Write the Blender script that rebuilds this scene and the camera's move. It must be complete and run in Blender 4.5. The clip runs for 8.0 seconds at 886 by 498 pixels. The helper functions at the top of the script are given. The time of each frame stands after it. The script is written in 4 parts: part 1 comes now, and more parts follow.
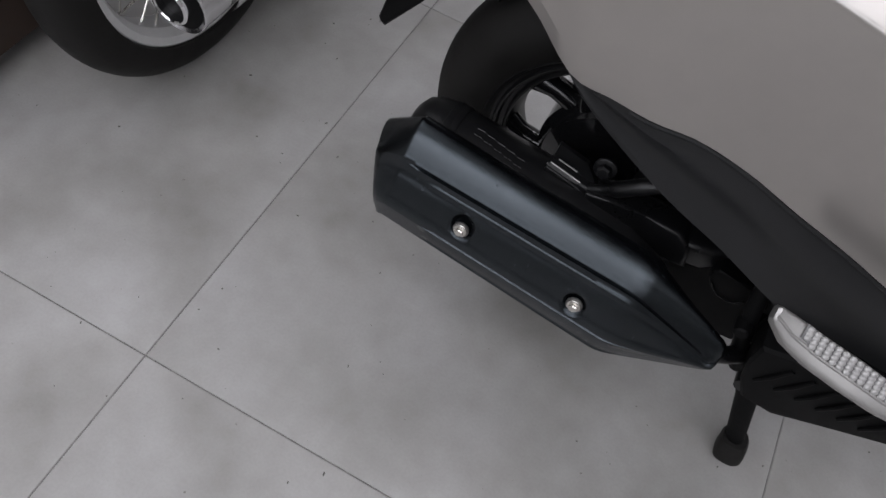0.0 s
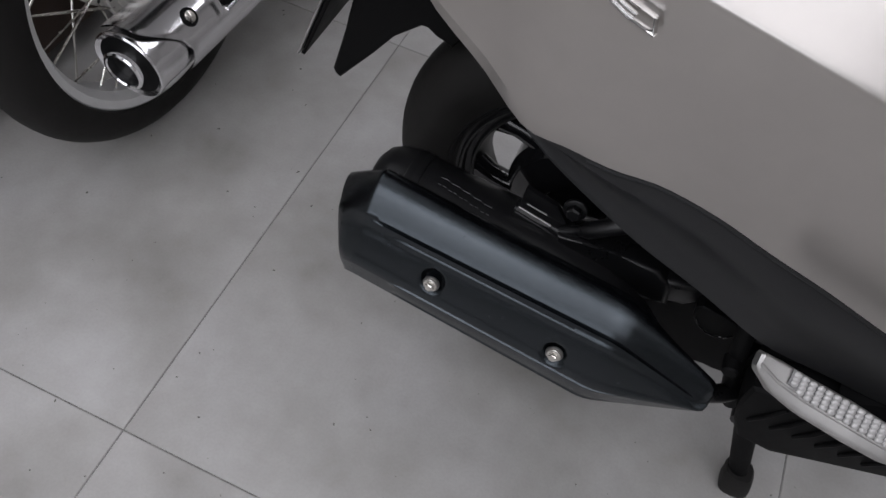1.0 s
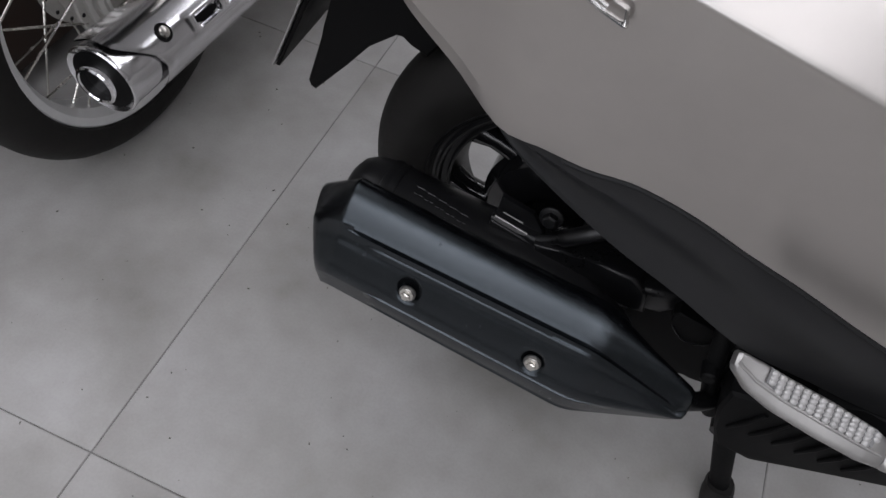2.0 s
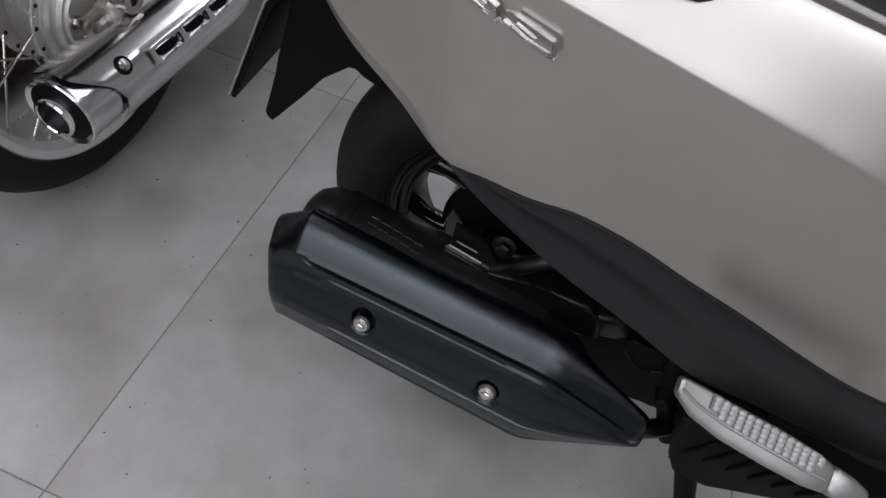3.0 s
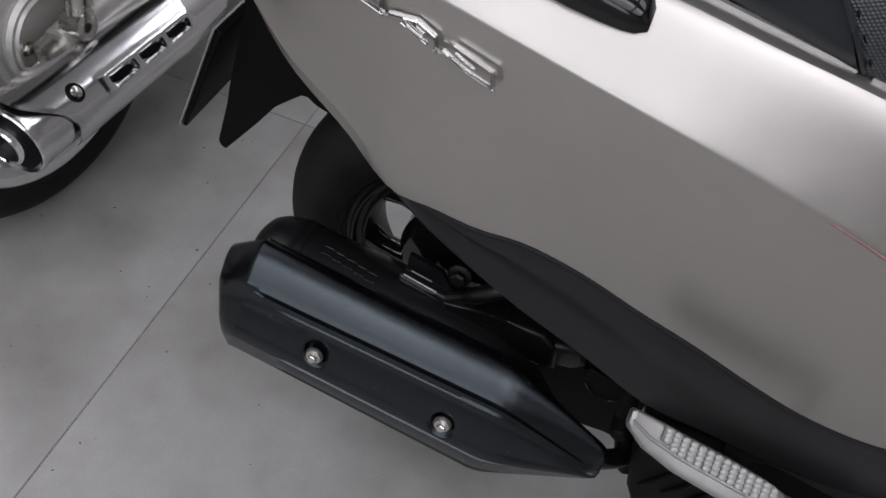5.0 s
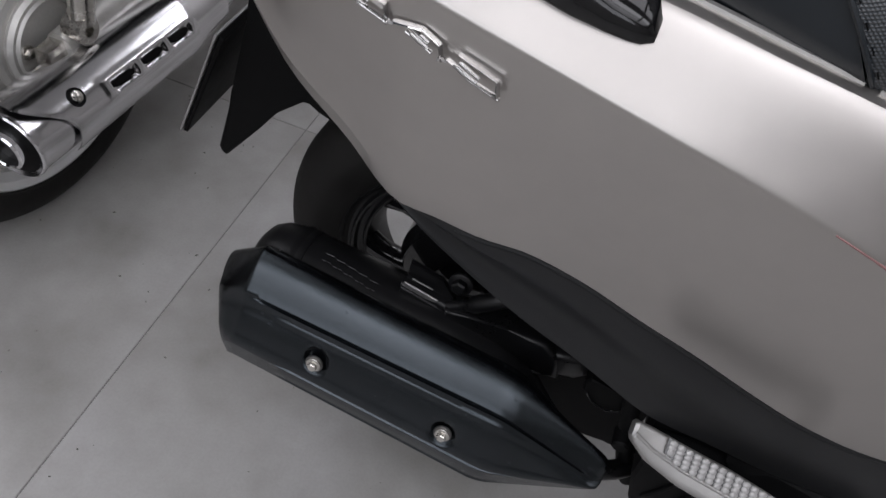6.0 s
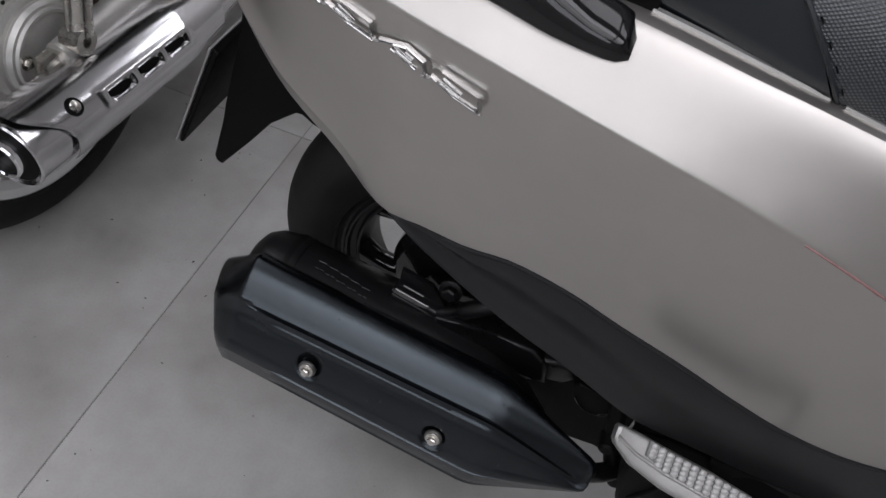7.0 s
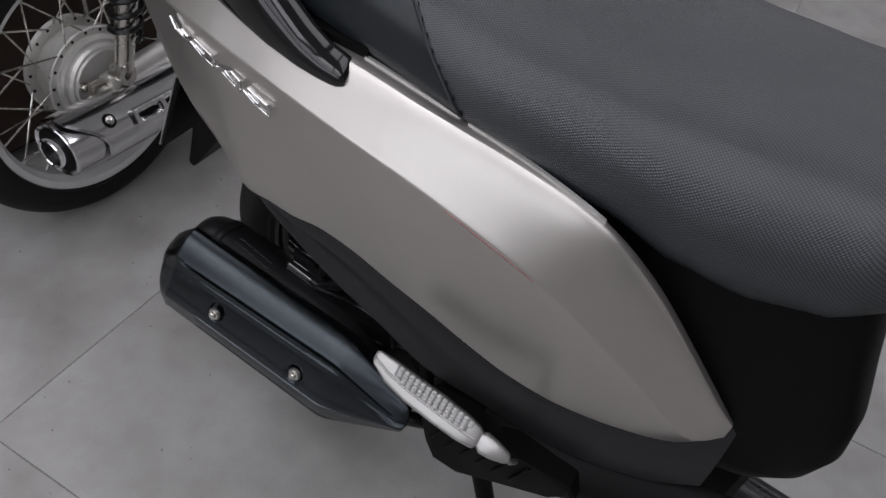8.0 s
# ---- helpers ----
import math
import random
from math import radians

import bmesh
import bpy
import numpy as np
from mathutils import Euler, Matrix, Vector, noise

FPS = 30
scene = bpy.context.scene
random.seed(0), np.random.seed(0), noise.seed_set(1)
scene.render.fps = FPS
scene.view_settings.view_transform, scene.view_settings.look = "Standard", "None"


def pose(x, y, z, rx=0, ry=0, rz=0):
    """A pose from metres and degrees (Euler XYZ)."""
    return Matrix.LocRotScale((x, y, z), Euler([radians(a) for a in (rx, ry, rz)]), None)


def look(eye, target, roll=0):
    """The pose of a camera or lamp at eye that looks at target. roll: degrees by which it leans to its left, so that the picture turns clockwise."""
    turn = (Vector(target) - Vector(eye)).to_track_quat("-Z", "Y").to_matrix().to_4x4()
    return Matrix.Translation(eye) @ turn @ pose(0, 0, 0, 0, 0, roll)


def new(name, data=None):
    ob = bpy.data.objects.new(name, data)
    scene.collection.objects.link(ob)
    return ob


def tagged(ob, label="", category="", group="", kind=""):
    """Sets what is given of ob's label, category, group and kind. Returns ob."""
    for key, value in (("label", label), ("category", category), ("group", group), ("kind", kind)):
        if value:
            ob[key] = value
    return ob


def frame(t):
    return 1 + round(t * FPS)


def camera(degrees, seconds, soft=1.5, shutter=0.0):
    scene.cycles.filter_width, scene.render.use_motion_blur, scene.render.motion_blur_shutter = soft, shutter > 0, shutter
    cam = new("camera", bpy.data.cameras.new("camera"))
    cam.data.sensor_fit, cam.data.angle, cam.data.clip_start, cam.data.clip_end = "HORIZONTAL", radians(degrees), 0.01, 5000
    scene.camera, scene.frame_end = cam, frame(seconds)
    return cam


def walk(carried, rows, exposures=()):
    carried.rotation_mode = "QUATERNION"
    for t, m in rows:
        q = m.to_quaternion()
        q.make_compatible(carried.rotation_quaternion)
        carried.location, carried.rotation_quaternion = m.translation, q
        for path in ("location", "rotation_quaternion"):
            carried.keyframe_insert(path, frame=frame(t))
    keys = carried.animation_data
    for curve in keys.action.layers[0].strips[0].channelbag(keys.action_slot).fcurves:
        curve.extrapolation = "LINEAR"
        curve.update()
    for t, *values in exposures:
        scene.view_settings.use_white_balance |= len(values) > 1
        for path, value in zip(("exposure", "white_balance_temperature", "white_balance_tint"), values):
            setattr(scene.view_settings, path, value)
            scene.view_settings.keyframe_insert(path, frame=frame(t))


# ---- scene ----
cam = camera(62.2, 8.0)
PATH = [
    (0, (-0.0640, -0.6114, 0.9410), (-0.1927, -0.1065, 0.0875), 15.42),
    (0.5, (-0.0808, -0.5905, 0.9317), (-0.2115, -0.0599, 0.0942), 13.52),
    (1, (-0.0530, -0.5564, 0.9394), (-0.1963, -0.0344, 0.0985), 10.14),
    (2.5, (-0.0353, -0.5738, 0.9166), (-0.1653, 0.0171, 0.1204), 12.18),
    (3, (-0.0173, -0.5596, 0.9274), (-0.1440, 0.0437, 0.1400), 12.05),
    (3.5, (-0.0122, -0.5538, 0.9303), (-0.1312, 0.0630, 0.1523), 12.28),
    (4, (-0.0001, -0.5473, 0.9267), (-0.1162, 0.0773, 0.1545), 12.54),
    (4.5, (-0.0000, -0.5448, 0.9265), (-0.1103, 0.0876, 0.1598), 12.95),
    (6, (-0.0047, -0.5394, 0.9253), (-0.1139, 0.1030, 0.1668), 13.75),
    (6.5, (-0.0012, -0.5392, 0.9232), (-0.1115, 0.1062, 0.1674), 13.70),
    (7, (0.0037, -0.5435, 0.9396), (-0.1065, 0.1030, 0.1847), 13.61),
    (7.2, (0.0437, -0.5573, 0.9659), (-0.0780, 0.0866, 0.2105), 13.32),
    (7.4, (0.1023, -0.5641, 1.0142), (-0.0310, 0.0837, 0.2642), 12.55),
    (7.5, (0.1320, -0.5717, 1.0357), (-0.0058, 0.0895, 0.2984), 12.52),
    (7.6, (0.1650, -0.5804, 1.0582), (0.0205, 0.0900, 0.3305), 12.12),
    (7.7, (0.1960, -0.5937, 1.0732), (0.0316, 0.0804, 0.3531), 11.49),
    (7.8, (0.2323, -0.6103, 1.0791), (0.0331, 0.0627, 0.3669), 10.86),
    (7.9, (0.2726, -0.6265, 1.0814), (0.0395, 0.0411, 0.3744), 10.69),
    (8, (0.3168, -0.6400, 1.0826), (0.0495, 0.0148, 0.3757), 10.54),
]
walk(cam, [(t, look(eye, target, roll)) for t, eye, target, roll in PATH], [(0, 0.0), (2.5, -0.02), (4.0, -0.10), (7.0, -0.12), (7.5, -0.16), (8.0, -0.24)])

# ---- world and lights: a shop lit by ceiling panels and daylight from its open front ----
world = bpy.data.worlds.new("shop_air")
scene.world = world
world.use_nodes = True
world.node_tree.nodes["Background"].inputs[0].default_value = (0.8, 0.86, 1.0, 1)
world.node_tree.nodes["Background"].inputs[1].default_value = 0.25
scene.view_settings.exposure = 0.0
CEILING = 3.1


def area_lamp(name, loc, sx, sy, watts, colour, aim=None):
    data = bpy.data.lights.new(name, "AREA")
    data.shape, data.size, data.size_y, data.energy, data.color = "RECTANGLE", sx, sy, watts, colour
    ob = new(name, data)
    ob.matrix_world = look(loc, aim) if aim else pose(*loc)
    return ob


# the overhead row at y 0.35 is an added fill to brighten the floor
LAMPS = [(x, y) for y in (0.35, -1.25, -2.20, -3.15, 3.40) for x in (-2.1, -0.7, 0.7, 2.1)]
COOL_WHITE = (0.935, 0.932, 1.0)
for lx, ly in LAMPS:
    area_lamp("ceiling_lamp", (lx, ly, CEILING - 0.065), 1.2, 0.85, {-3.15: 4.5, -2.20: 7, -1.25: 12, 0.35: 7, 3.40: 15}[ly], COOL_WHITE)
area_lamp("shop_front_daylight", (-1.2, -4.12, 2.25), 4.6, 1.5, 56, (0.90, 0.925, 1.0), (-1.2, 0, 2.25))


# ---- materials ----
def nodes_of(name):
    m = bpy.data.materials.new(name)
    m.use_nodes = True
    nt = m.node_tree
    return m, nt, nt.nodes["Principled BSDF"]


def link(nt, a, b):
    nt.links.new(a, b)


def noise_tex(nt, scale, detail=4, rough=0.55, coords="Object", stretch=None):
    tc = nt.nodes.new("ShaderNodeTexCoord")
    src = tc.outputs[coords]
    if stretch:
        mp = nt.nodes.new("ShaderNodeMapping")
        mp.inputs["Scale"].default_value = stretch
        link(nt, src, mp.inputs["Vector"])
        src = mp.outputs["Vector"]
    n = nt.nodes.new("ShaderNodeTexNoise")
    n.inputs["Scale"].default_value, n.inputs["Detail"].default_value, n.inputs["Roughness"].default_value = scale, detail, rough
    link(nt, src, n.inputs["Vector"])
    return n.outputs["Fac"]


def ramp(nt, fac, stops):
    r = nt.nodes.new("ShaderNodeValToRGB")
    els = r.color_ramp.elements
    while len(els) < len(stops):
        els.new(0.5)
    for e, (p, c) in zip(els, stops):
        e.position, e.color = p, (*c, 1) if len(c) == 3 else c
    link(nt, fac, r.inputs["Fac"])
    return r.outputs["Color"]


def grey(v):
    return (v, v, v)


def bump(nt, bsdf, fac, strength, dist=0.001, prev=None):
    b = nt.nodes.new("ShaderNodeBump")
    b.inputs["Strength"].default_value, b.inputs["Distance"].default_value = strength, dist
    link(nt, fac, b.inputs["Height"])
    if prev:
        link(nt, prev, b.inputs["Normal"])
    link(nt, b.outputs["Normal"], bsdf.inputs["Normal"])
    return b.outputs["Normal"]


def mat(name, c, rough, metal=0.0, vary=0.12, scale=30, rvary=0.08, bumps=0.0, bscale=900, bdist=0.0004, coat=0.0, spec=0.5, ior=None):
    """A surface with colour and gloss that vary at two scales, and a fine grain."""
    m, nt, b = nodes_of(name)
    big, small = noise_tex(nt, scale), noise_tex(nt, scale * 9, 3)
    mix = nt.nodes.new("ShaderNodeMath")
    mix.operation = "MULTIPLY_ADD"
    mix.inputs[1].default_value = 0.35
    link(nt, small, mix.inputs[0])
    half = nt.nodes.new("ShaderNodeMath")
    half.operation = "MULTIPLY"
    half.inputs[1].default_value = 0.65
    link(nt, big, half.inputs[0])
    link(nt, half.outputs[0], mix.inputs[2])
    f = mix.outputs[0]
    lo, hi = tuple(v * (1 - vary) for v in c), tuple(min(1, v * (1 + vary)) for v in c)
    link(nt, ramp(nt, f, [(0.3, lo), (0.7, hi)]), b.inputs["Base Color"])
    link(nt, ramp(nt, f, [(0.3, grey(max(0.02, rough - rvary))), (0.7, grey(min(1, rough + rvary)))]), b.inputs["Roughness"])
    b.inputs["Metallic"].default_value = metal
    b.inputs["Coat Weight"].default_value = coat
    b.inputs["Coat Roughness"].default_value = 0.12
    b.inputs["Specular IOR Level"].default_value = spec
    if bumps:
        bump(nt, b, noise_tex(nt, bscale, 2), bumps, bdist)
    return m


SILVER = mat("silver_paint", (0.44, 0.417, 0.397), 0.31, 0.88, 0.05, 5, 0.03, 0.06, 1500, 0.0002)
BLACK_PLASTIC = mat("black_plastic", (0.0024, 0.0024, 0.0026), 0.55, 0, 0.2, 12, 0.08, 0.15, 1400, 0.0002, spec=0.10)
DARK_COVER = mat("dark_grey_plastic", (0.015, 0.0153, 0.0162), 0.42, 0, 0.12, 10, 0.06, 0.2, 1700, 0.00008, spec=0.22)
GLOSS_BLACK = mat("gloss_black_paint", (0.005, 0.005, 0.0055), 0.08, 0, 0.1, 8, 0.02, 0)
HEAT_BLACK = mat("muffler_black_paint", (0.0016, 0.0018, 0.0022), 0.22, 0, 0.3, 110, 0.07, 0.75, 850, 0.00016, spec=0.62)
HEAT_BLACK.node_tree.nodes["Principled BSDF"].inputs["Specular Tint"].default_value = (0.80, 0.91, 1.0, 1)
TUBE_BLACK = mat("muffler_tube_paint", (0.006, 0.006, 0.0065), 0.36, 0, 0.2, 25, 0.03, 0.2, 1100, 0.0001, spec=0.35)
ENGINE_BLACK = mat("engine_black_paint", (0.0045, 0.0045, 0.005), 0.32, 0, 0.3, 30, 0.08, 0.2, 500, 0.0004, spec=0.35)
RUBBER = mat("tyre_rubber", (0.007, 0.0065, 0.006), 0.62, 0, 0.3, 22, 0.1, 0.3, 700, 0.0003, spec=0.25)
BROWN_WOOD = mat("dark_brown_wood", (0.030, 0.016, 0.010), 0.5, 0, 0.35, 6, 0.1, 0.2, 120, 0.0004)
STEEL_DULL = mat("dull_steel", (0.34, 0.335, 0.33), 0.45, 0.8, 0.3, 120, 0.1, 0.5, 500, 0.0006)
WASHER = mat("dark_washer_steel", (0.12, 0.118, 0.115), 0.35, 0.8, 0.3, 160, 0.1)
STEEL = mat("plated_steel", (0.62, 0.60, 0.56), 0.24, 1.0, 0.12, 60, 0.1)
CHROME = mat("chrome_plate", (0.78, 0.78, 0.79), 0.05, 1.0, 0.03, 14, 0.02)
BADGE_CHROME = mat("badge_chrome", (0.68, 0.675, 0.67), 0.09, 1.0, 0.15, 120, 0.05)
CHROME_SOFT = mat("chrome_plate_hazed", (0.72, 0.715, 0.73), 0.16, 1.0, 0.05, 20, 0.04)
RIM_METAL = mat("plated_rim", (0.74, 0.74, 0.74), 0.32, 0.55, 0.06, 30, 0.05)
ALLOY = mat("cast_alloy", (0.62, 0.61, 0.585), 0.46, 0.75, 0.12, 30, 0.1, 0.3, 700, 0.0004)
PEG_ALLOY = mat("peg_alloy", (0.40, 0.392, 0.382), 0.42, 0.85, 0.06, 40, 0.06, 0.1, 900, 0.0003)
PEG_PAD = mat("peg_pad_pale_grey", (0.36, 0.355, 0.348), 0.42, 0.2, 0.08, 60, 0.08)
PAD_BASE = mat("peg_pad_base_grey", (0.15, 0.15, 0.15), 0.6, 0.0, 0.15, 60, 0.08)
SCUFF = mat("reddish_scuff", (0.30, 0.165, 0.16), 0.5, 0.4, 0.35, 160, 0.1)
# grey puts the light edges of the black embossing into the colour
STAMP_GREY = mat("grey_stamped_edge", (0.10, 0.10, 0.105), 0.45, 0.5, 0.4, 300, 0.1)
LIP = mat("silver_lip", (0.55, 0.54, 0.52), 0.45, 0.8, 0.1, 60, 0.05)
RUST = mat("sooty_pipe", (0.10, 0.07, 0.055), 0.7, 0.3, 0.4, 50, 0.1, 0.4, 400, 0.0006)
WALL_PAINT = mat("wall_paint", (0.42, 0.41, 0.40), 0.75, 0, 0.05, 3, 0.05, 0.1, 200, 0.001)
CEILING_PAINT = mat("ceiling_paint", (0.55, 0.55, 0.545), 0.8, 0, 0.04, 3, 0.05)
GROUT = mat("joint_mortar", (0.15, 0.145, 0.14), 0.85, 0, 0.5, 60, 0.05, 0.4, 300, 0.001)
GRIT = mat("grit", (0.10, 0.095, 0.085), 0.8, 0, 0.9, 40, 0.05)
PLATE = mat("plate_grey", (0.26, 0.255, 0.25), 0.4, 0.4, 0.2, 40, 0.1)


def tile_material():
    """Grey cement-look porcelain: clouds, fine speckle and a satin gloss."""
    m, nt, b = nodes_of("floor_tile")
    info = nt.nodes.new("ShaderNodeObjectInfo")
    tc = nt.nodes.new("ShaderNodeTexCoord")
    add = nt.nodes.new("ShaderNodeVectorMath")
    add.operation = "MULTIPLY_ADD"
    comb = nt.nodes.new("ShaderNodeCombineXYZ")
    link(nt, info.outputs["Random"], comb.inputs[0])
    link(nt, info.outputs["Random"], comb.inputs[1])
    add.inputs[1].default_value = (17, 9, 0)
    link(nt, comb.outputs[0], add.inputs[0])
    link(nt, tc.outputs["Object"], add.inputs[2])

    def nz(scale, detail, rough=0.6):
        n = nt.nodes.new("ShaderNodeTexNoise")
        n.inputs["Scale"].default_value, n.inputs["Detail"].default_value, n.inputs["Roughness"].default_value = scale, detail, rough
        link(nt, add.outputs[0], n.inputs["Vector"])
        return n.outputs["Fac"]

    c = ramp(nt, nz(5.0, 3), [(0.28, (0.222, 0.213, 0.203)), (0.5, (0.294, 0.286, 0.277)), (0.74, (0.362, 0.356, 0.350))])
    sp = ramp(nt, nz(240, 3), [(0.36, grey(0.95)), (0.6, grey(1.0))])
    patch = ramp(nt, nz(19, 6, 0.7), [(0.3, (0.93, 0.925, 0.915)), (0.55, grey(1.0)), (0.75, (1.03, 1.03, 1.03))])
    grime = ramp(nt, nz(95, 2), [(0.0, grey(1.0)), (0.745, grey(1.0)), (0.78, (0.55, 0.53, 0.50))])
    for other in (sp, patch, grime):
        mx = nt.nodes.new("ShaderNodeMix")
        mx.data_type, mx.blend_type = "RGBA", "MULTIPLY"
        mx.inputs["Factor"].default_value = 1
        link(nt, c, mx.inputs["A"])
        link(nt, other, mx.inputs["B"])
        c = mx.outputs["Result"]
    link(nt, c, b.inputs["Base Color"])
    link(nt, ramp(nt, nz(11, 4), [(0.3, grey(0.30)), (0.7, grey(0.42))]), b.inputs["Roughness"])
    bump(nt, b, nz(60, 4), 0.05, 0.001)
    return m


def vinyl_material(name, weave):
    """Dark seat vinyl, smooth or embossed with a fine weave whose shading is also in the colour."""
    m, nt, b = nodes_of(name)
    if weave:
        c = ramp(nt, noise_tex(nt, 9), [(0.3, (0.023, 0.027, 0.031)), (0.7, (0.031, 0.036, 0.041))])
    else:
        c = ramp(nt, noise_tex(nt, 9), [(0.3, (0.009, 0.0112, 0.0135)), (0.7, (0.013, 0.016, 0.019))])
    link(nt, c, b.inputs["Base Color"])
    b.inputs["Specular IOR Level"].default_value = 0.65 if weave else 0.40
    b.inputs["Roughness"].default_value = 0.37 if weave else 0.36
    grain = noise_tex(nt, 700, 3)
    first = bump(nt, b, grain, 0.25, 0.0003)
    if weave:
        tc = nt.nodes.new("ShaderNodeTexCoord")
        mp = nt.nodes.new("ShaderNodeMapping")
        mp.inputs["Rotation"].default_value = (0, 0, radians(45))
        link(nt, tc.outputs["UV"], mp.inputs["Vector"])
        ch = nt.nodes.new("ShaderNodeTexVoronoi")
        ch.inputs["Scale"].default_value, ch.inputs["Randomness"].default_value = 410.0, 0.0
        link(nt, mp.outputs["Vector"], ch.inputs["Vector"])
        bump(nt, b, ch.outputs["Distance"], 0.9, 0.0006, first)
        # relief shading put into the colour: pale cell centres, dark gaps between
        weave_shade = ramp(nt, ch.outputs["Distance"], [(0.12, grey(1.9)), (0.50, grey(0.22))])
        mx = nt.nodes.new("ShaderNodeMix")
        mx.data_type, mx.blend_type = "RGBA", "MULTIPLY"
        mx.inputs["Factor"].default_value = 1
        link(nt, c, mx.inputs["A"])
        link(nt, weave_shade, mx.inputs["B"])
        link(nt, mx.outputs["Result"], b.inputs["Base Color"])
    return m


TILE = tile_material()
VINYL_WEAVE = vinyl_material("seat_vinyl_woven", True)
VINYL = vinyl_material("seat_vinyl_smooth", False)


def lamp_glass():
    m, nt, b = nodes_of("lit_diffuser")
    b.inputs["Base Color"].default_value = (0.9, 0.9, 0.9, 1)
    b.inputs["Emission Color"].default_value = (0.935, 0.932, 1.0, 1)
    b.inputs["Emission Strength"].default_value = 0.5
    return m


LIT = lamp_glass()


# ---- helpers for meshes ----
def thing(name, loc, label, category, group=""):
    ob = new(name)
    ob.location = loc
    ob.empty_display_size = 0.05
    bpy.context.view_layer.update()
    return tagged(ob, label, category, group)


def root_of(ob):
    while ob.parent:
        ob = ob.parent
    return ob


def finish(bm, name, material, smooth=35):
    bmesh.ops.recalc_face_normals(bm, faces=bm.faces)
    me = bpy.data.meshes.new(name)
    bm.to_mesh(me)
    bm.free()
    me.materials.append(material)
    if smooth:
        me.polygons.foreach_set("use_smooth", [True] * len(me.polygons))
        me.set_sharp_from_angle(angle=radians(smooth))
    return me


def part(name, bm, material, parent, label="", smooth=35):
    """Links a bmesh given in world metres as one mesh under a thing or a part."""
    base = Vector(root_of(parent).location)
    bmesh.ops.translate(bm, vec=-base, verts=bm.verts)
    ob = new(name, finish(bm, name, material, smooth))
    ob.parent = parent
    if label:
        ob["label"] = label
    return ob


def spline(pts, n):
    """n points of a smooth curve through pts (Catmull-Rom, by chord length)."""
    p = [Vector(v) for v in pts]
    d = [0.0]
    for a, b in zip(p, p[1:]):
        d.append(d[-1] + max((b - a).length, 1e-6))
    tang = []
    for i in range(len(p)):
        a, b = max(i - 1, 0), min(i + 1, len(p) - 1)
        tang.append((p[b] - p[a]) / (d[b] - d[a]))
    out, k = [], 0
    for j in range(n):
        s = d[-1] * j / (n - 1)
        while k < len(p) - 2 and s > d[k + 1]:
            k += 1
        h = d[k + 1] - d[k]
        u = min(max((s - d[k]) / h, 0), 1)
        out.append(p[k] * (2 * u**3 - 3 * u**2 + 1) + tang[k] * h * (u**3 - 2 * u**2 + u) + p[k + 1] * (3 * u**2 - 2 * u**3) + tang[k + 1] * h * (u**3 - u**2))
    return out


def interp(x, table):
    if x <= table[0][0]:
        return table[0][1]
    for (a, va), (b, vb) in zip(table, table[1:]):
        if x <= b:
            return va + (vb - va) * (x - a) / (b - a)
    return table[-1][1]


def loft(rings, closed=True, caps=True, bm=None):
    """Skin over rings of points."""
    bm = bm or bmesh.new()
    vs = [[bm.verts.new(p) for p in r] for r in rings]
    n = len(rings[0])
    for a, b in zip(vs, vs[1:]):
        for i in range(n if closed else n - 1):
            j = (i + 1) % n
            try:
                bm.faces.new((a[i], a[j], b[j], b[i]))
            except ValueError:
                pass
    if closed and caps:
        bm.faces.new(vs[0][::-1])
        bm.faces.new(vs[-1])
    return bm


def sheet(rings, thick, away):
    """A shell of that thickness over rings: outer skin, inner skin moved along away, and the rim."""
    off = Vector(away).normalized() * thick
    both = [list(r) + [Vector(p) + off for p in reversed(r)] for r in rings]
    return loft(both, True, True)


def ring(centre, u, v, ru, rv, n=16, power=2.0):
    out = []
    for i in range(n):
        a = 2 * math.pi * i / n
        c, s = math.cos(a), math.sin(a)
        e = 2 / power
        out.append(Vector(centre) + Vector(u) * ru * math.copysign(abs(c) ** e, c) + Vector(v) * rv * math.copysign(abs(s) ** e, s))
    return out


def tube(path, radius, n=12, bm=None, flat=1.0):
    """A round bar along a path; radius may be a list."""
    path = [Vector(p) for p in path]
    rings = []
    up = Vector((0, 0, 1))
    for i, p in enumerate(path):
        d = (path[min(i + 1, len(path) - 1)] - path[max(i - 1, 0)]).normalized()
        u = d.cross(up if abs(d.z) < 0.95 else Vector((1, 0, 0))).normalized()
        v = u.cross(d)
        r = radius[i] if isinstance(radius, (list, tuple)) else radius
        rings.append(ring(p, u, v, r, r * flat, n))
    return loft(rings, True, True, bm)


def block(lo, hi, bevel=0.002, segs=2, bm=None):
    bm = bm or bmesh.new()
    made = bmesh.ops.create_cube(bm, size=1)["verts"]
    lo, hi = Vector(lo), Vector(hi)
    for v in made:
        v.co = (lo + hi) / 2 + Vector(((hi - lo)[k] * v.co[k] for k in range(3)))
    if bevel:
        es = {e for v in made for e in v.link_edges}
        bmesh.ops.bevel(bm, geom=list(es), offset=bevel, segments=segs, profile=0.7, affect="EDGES")
    return bm


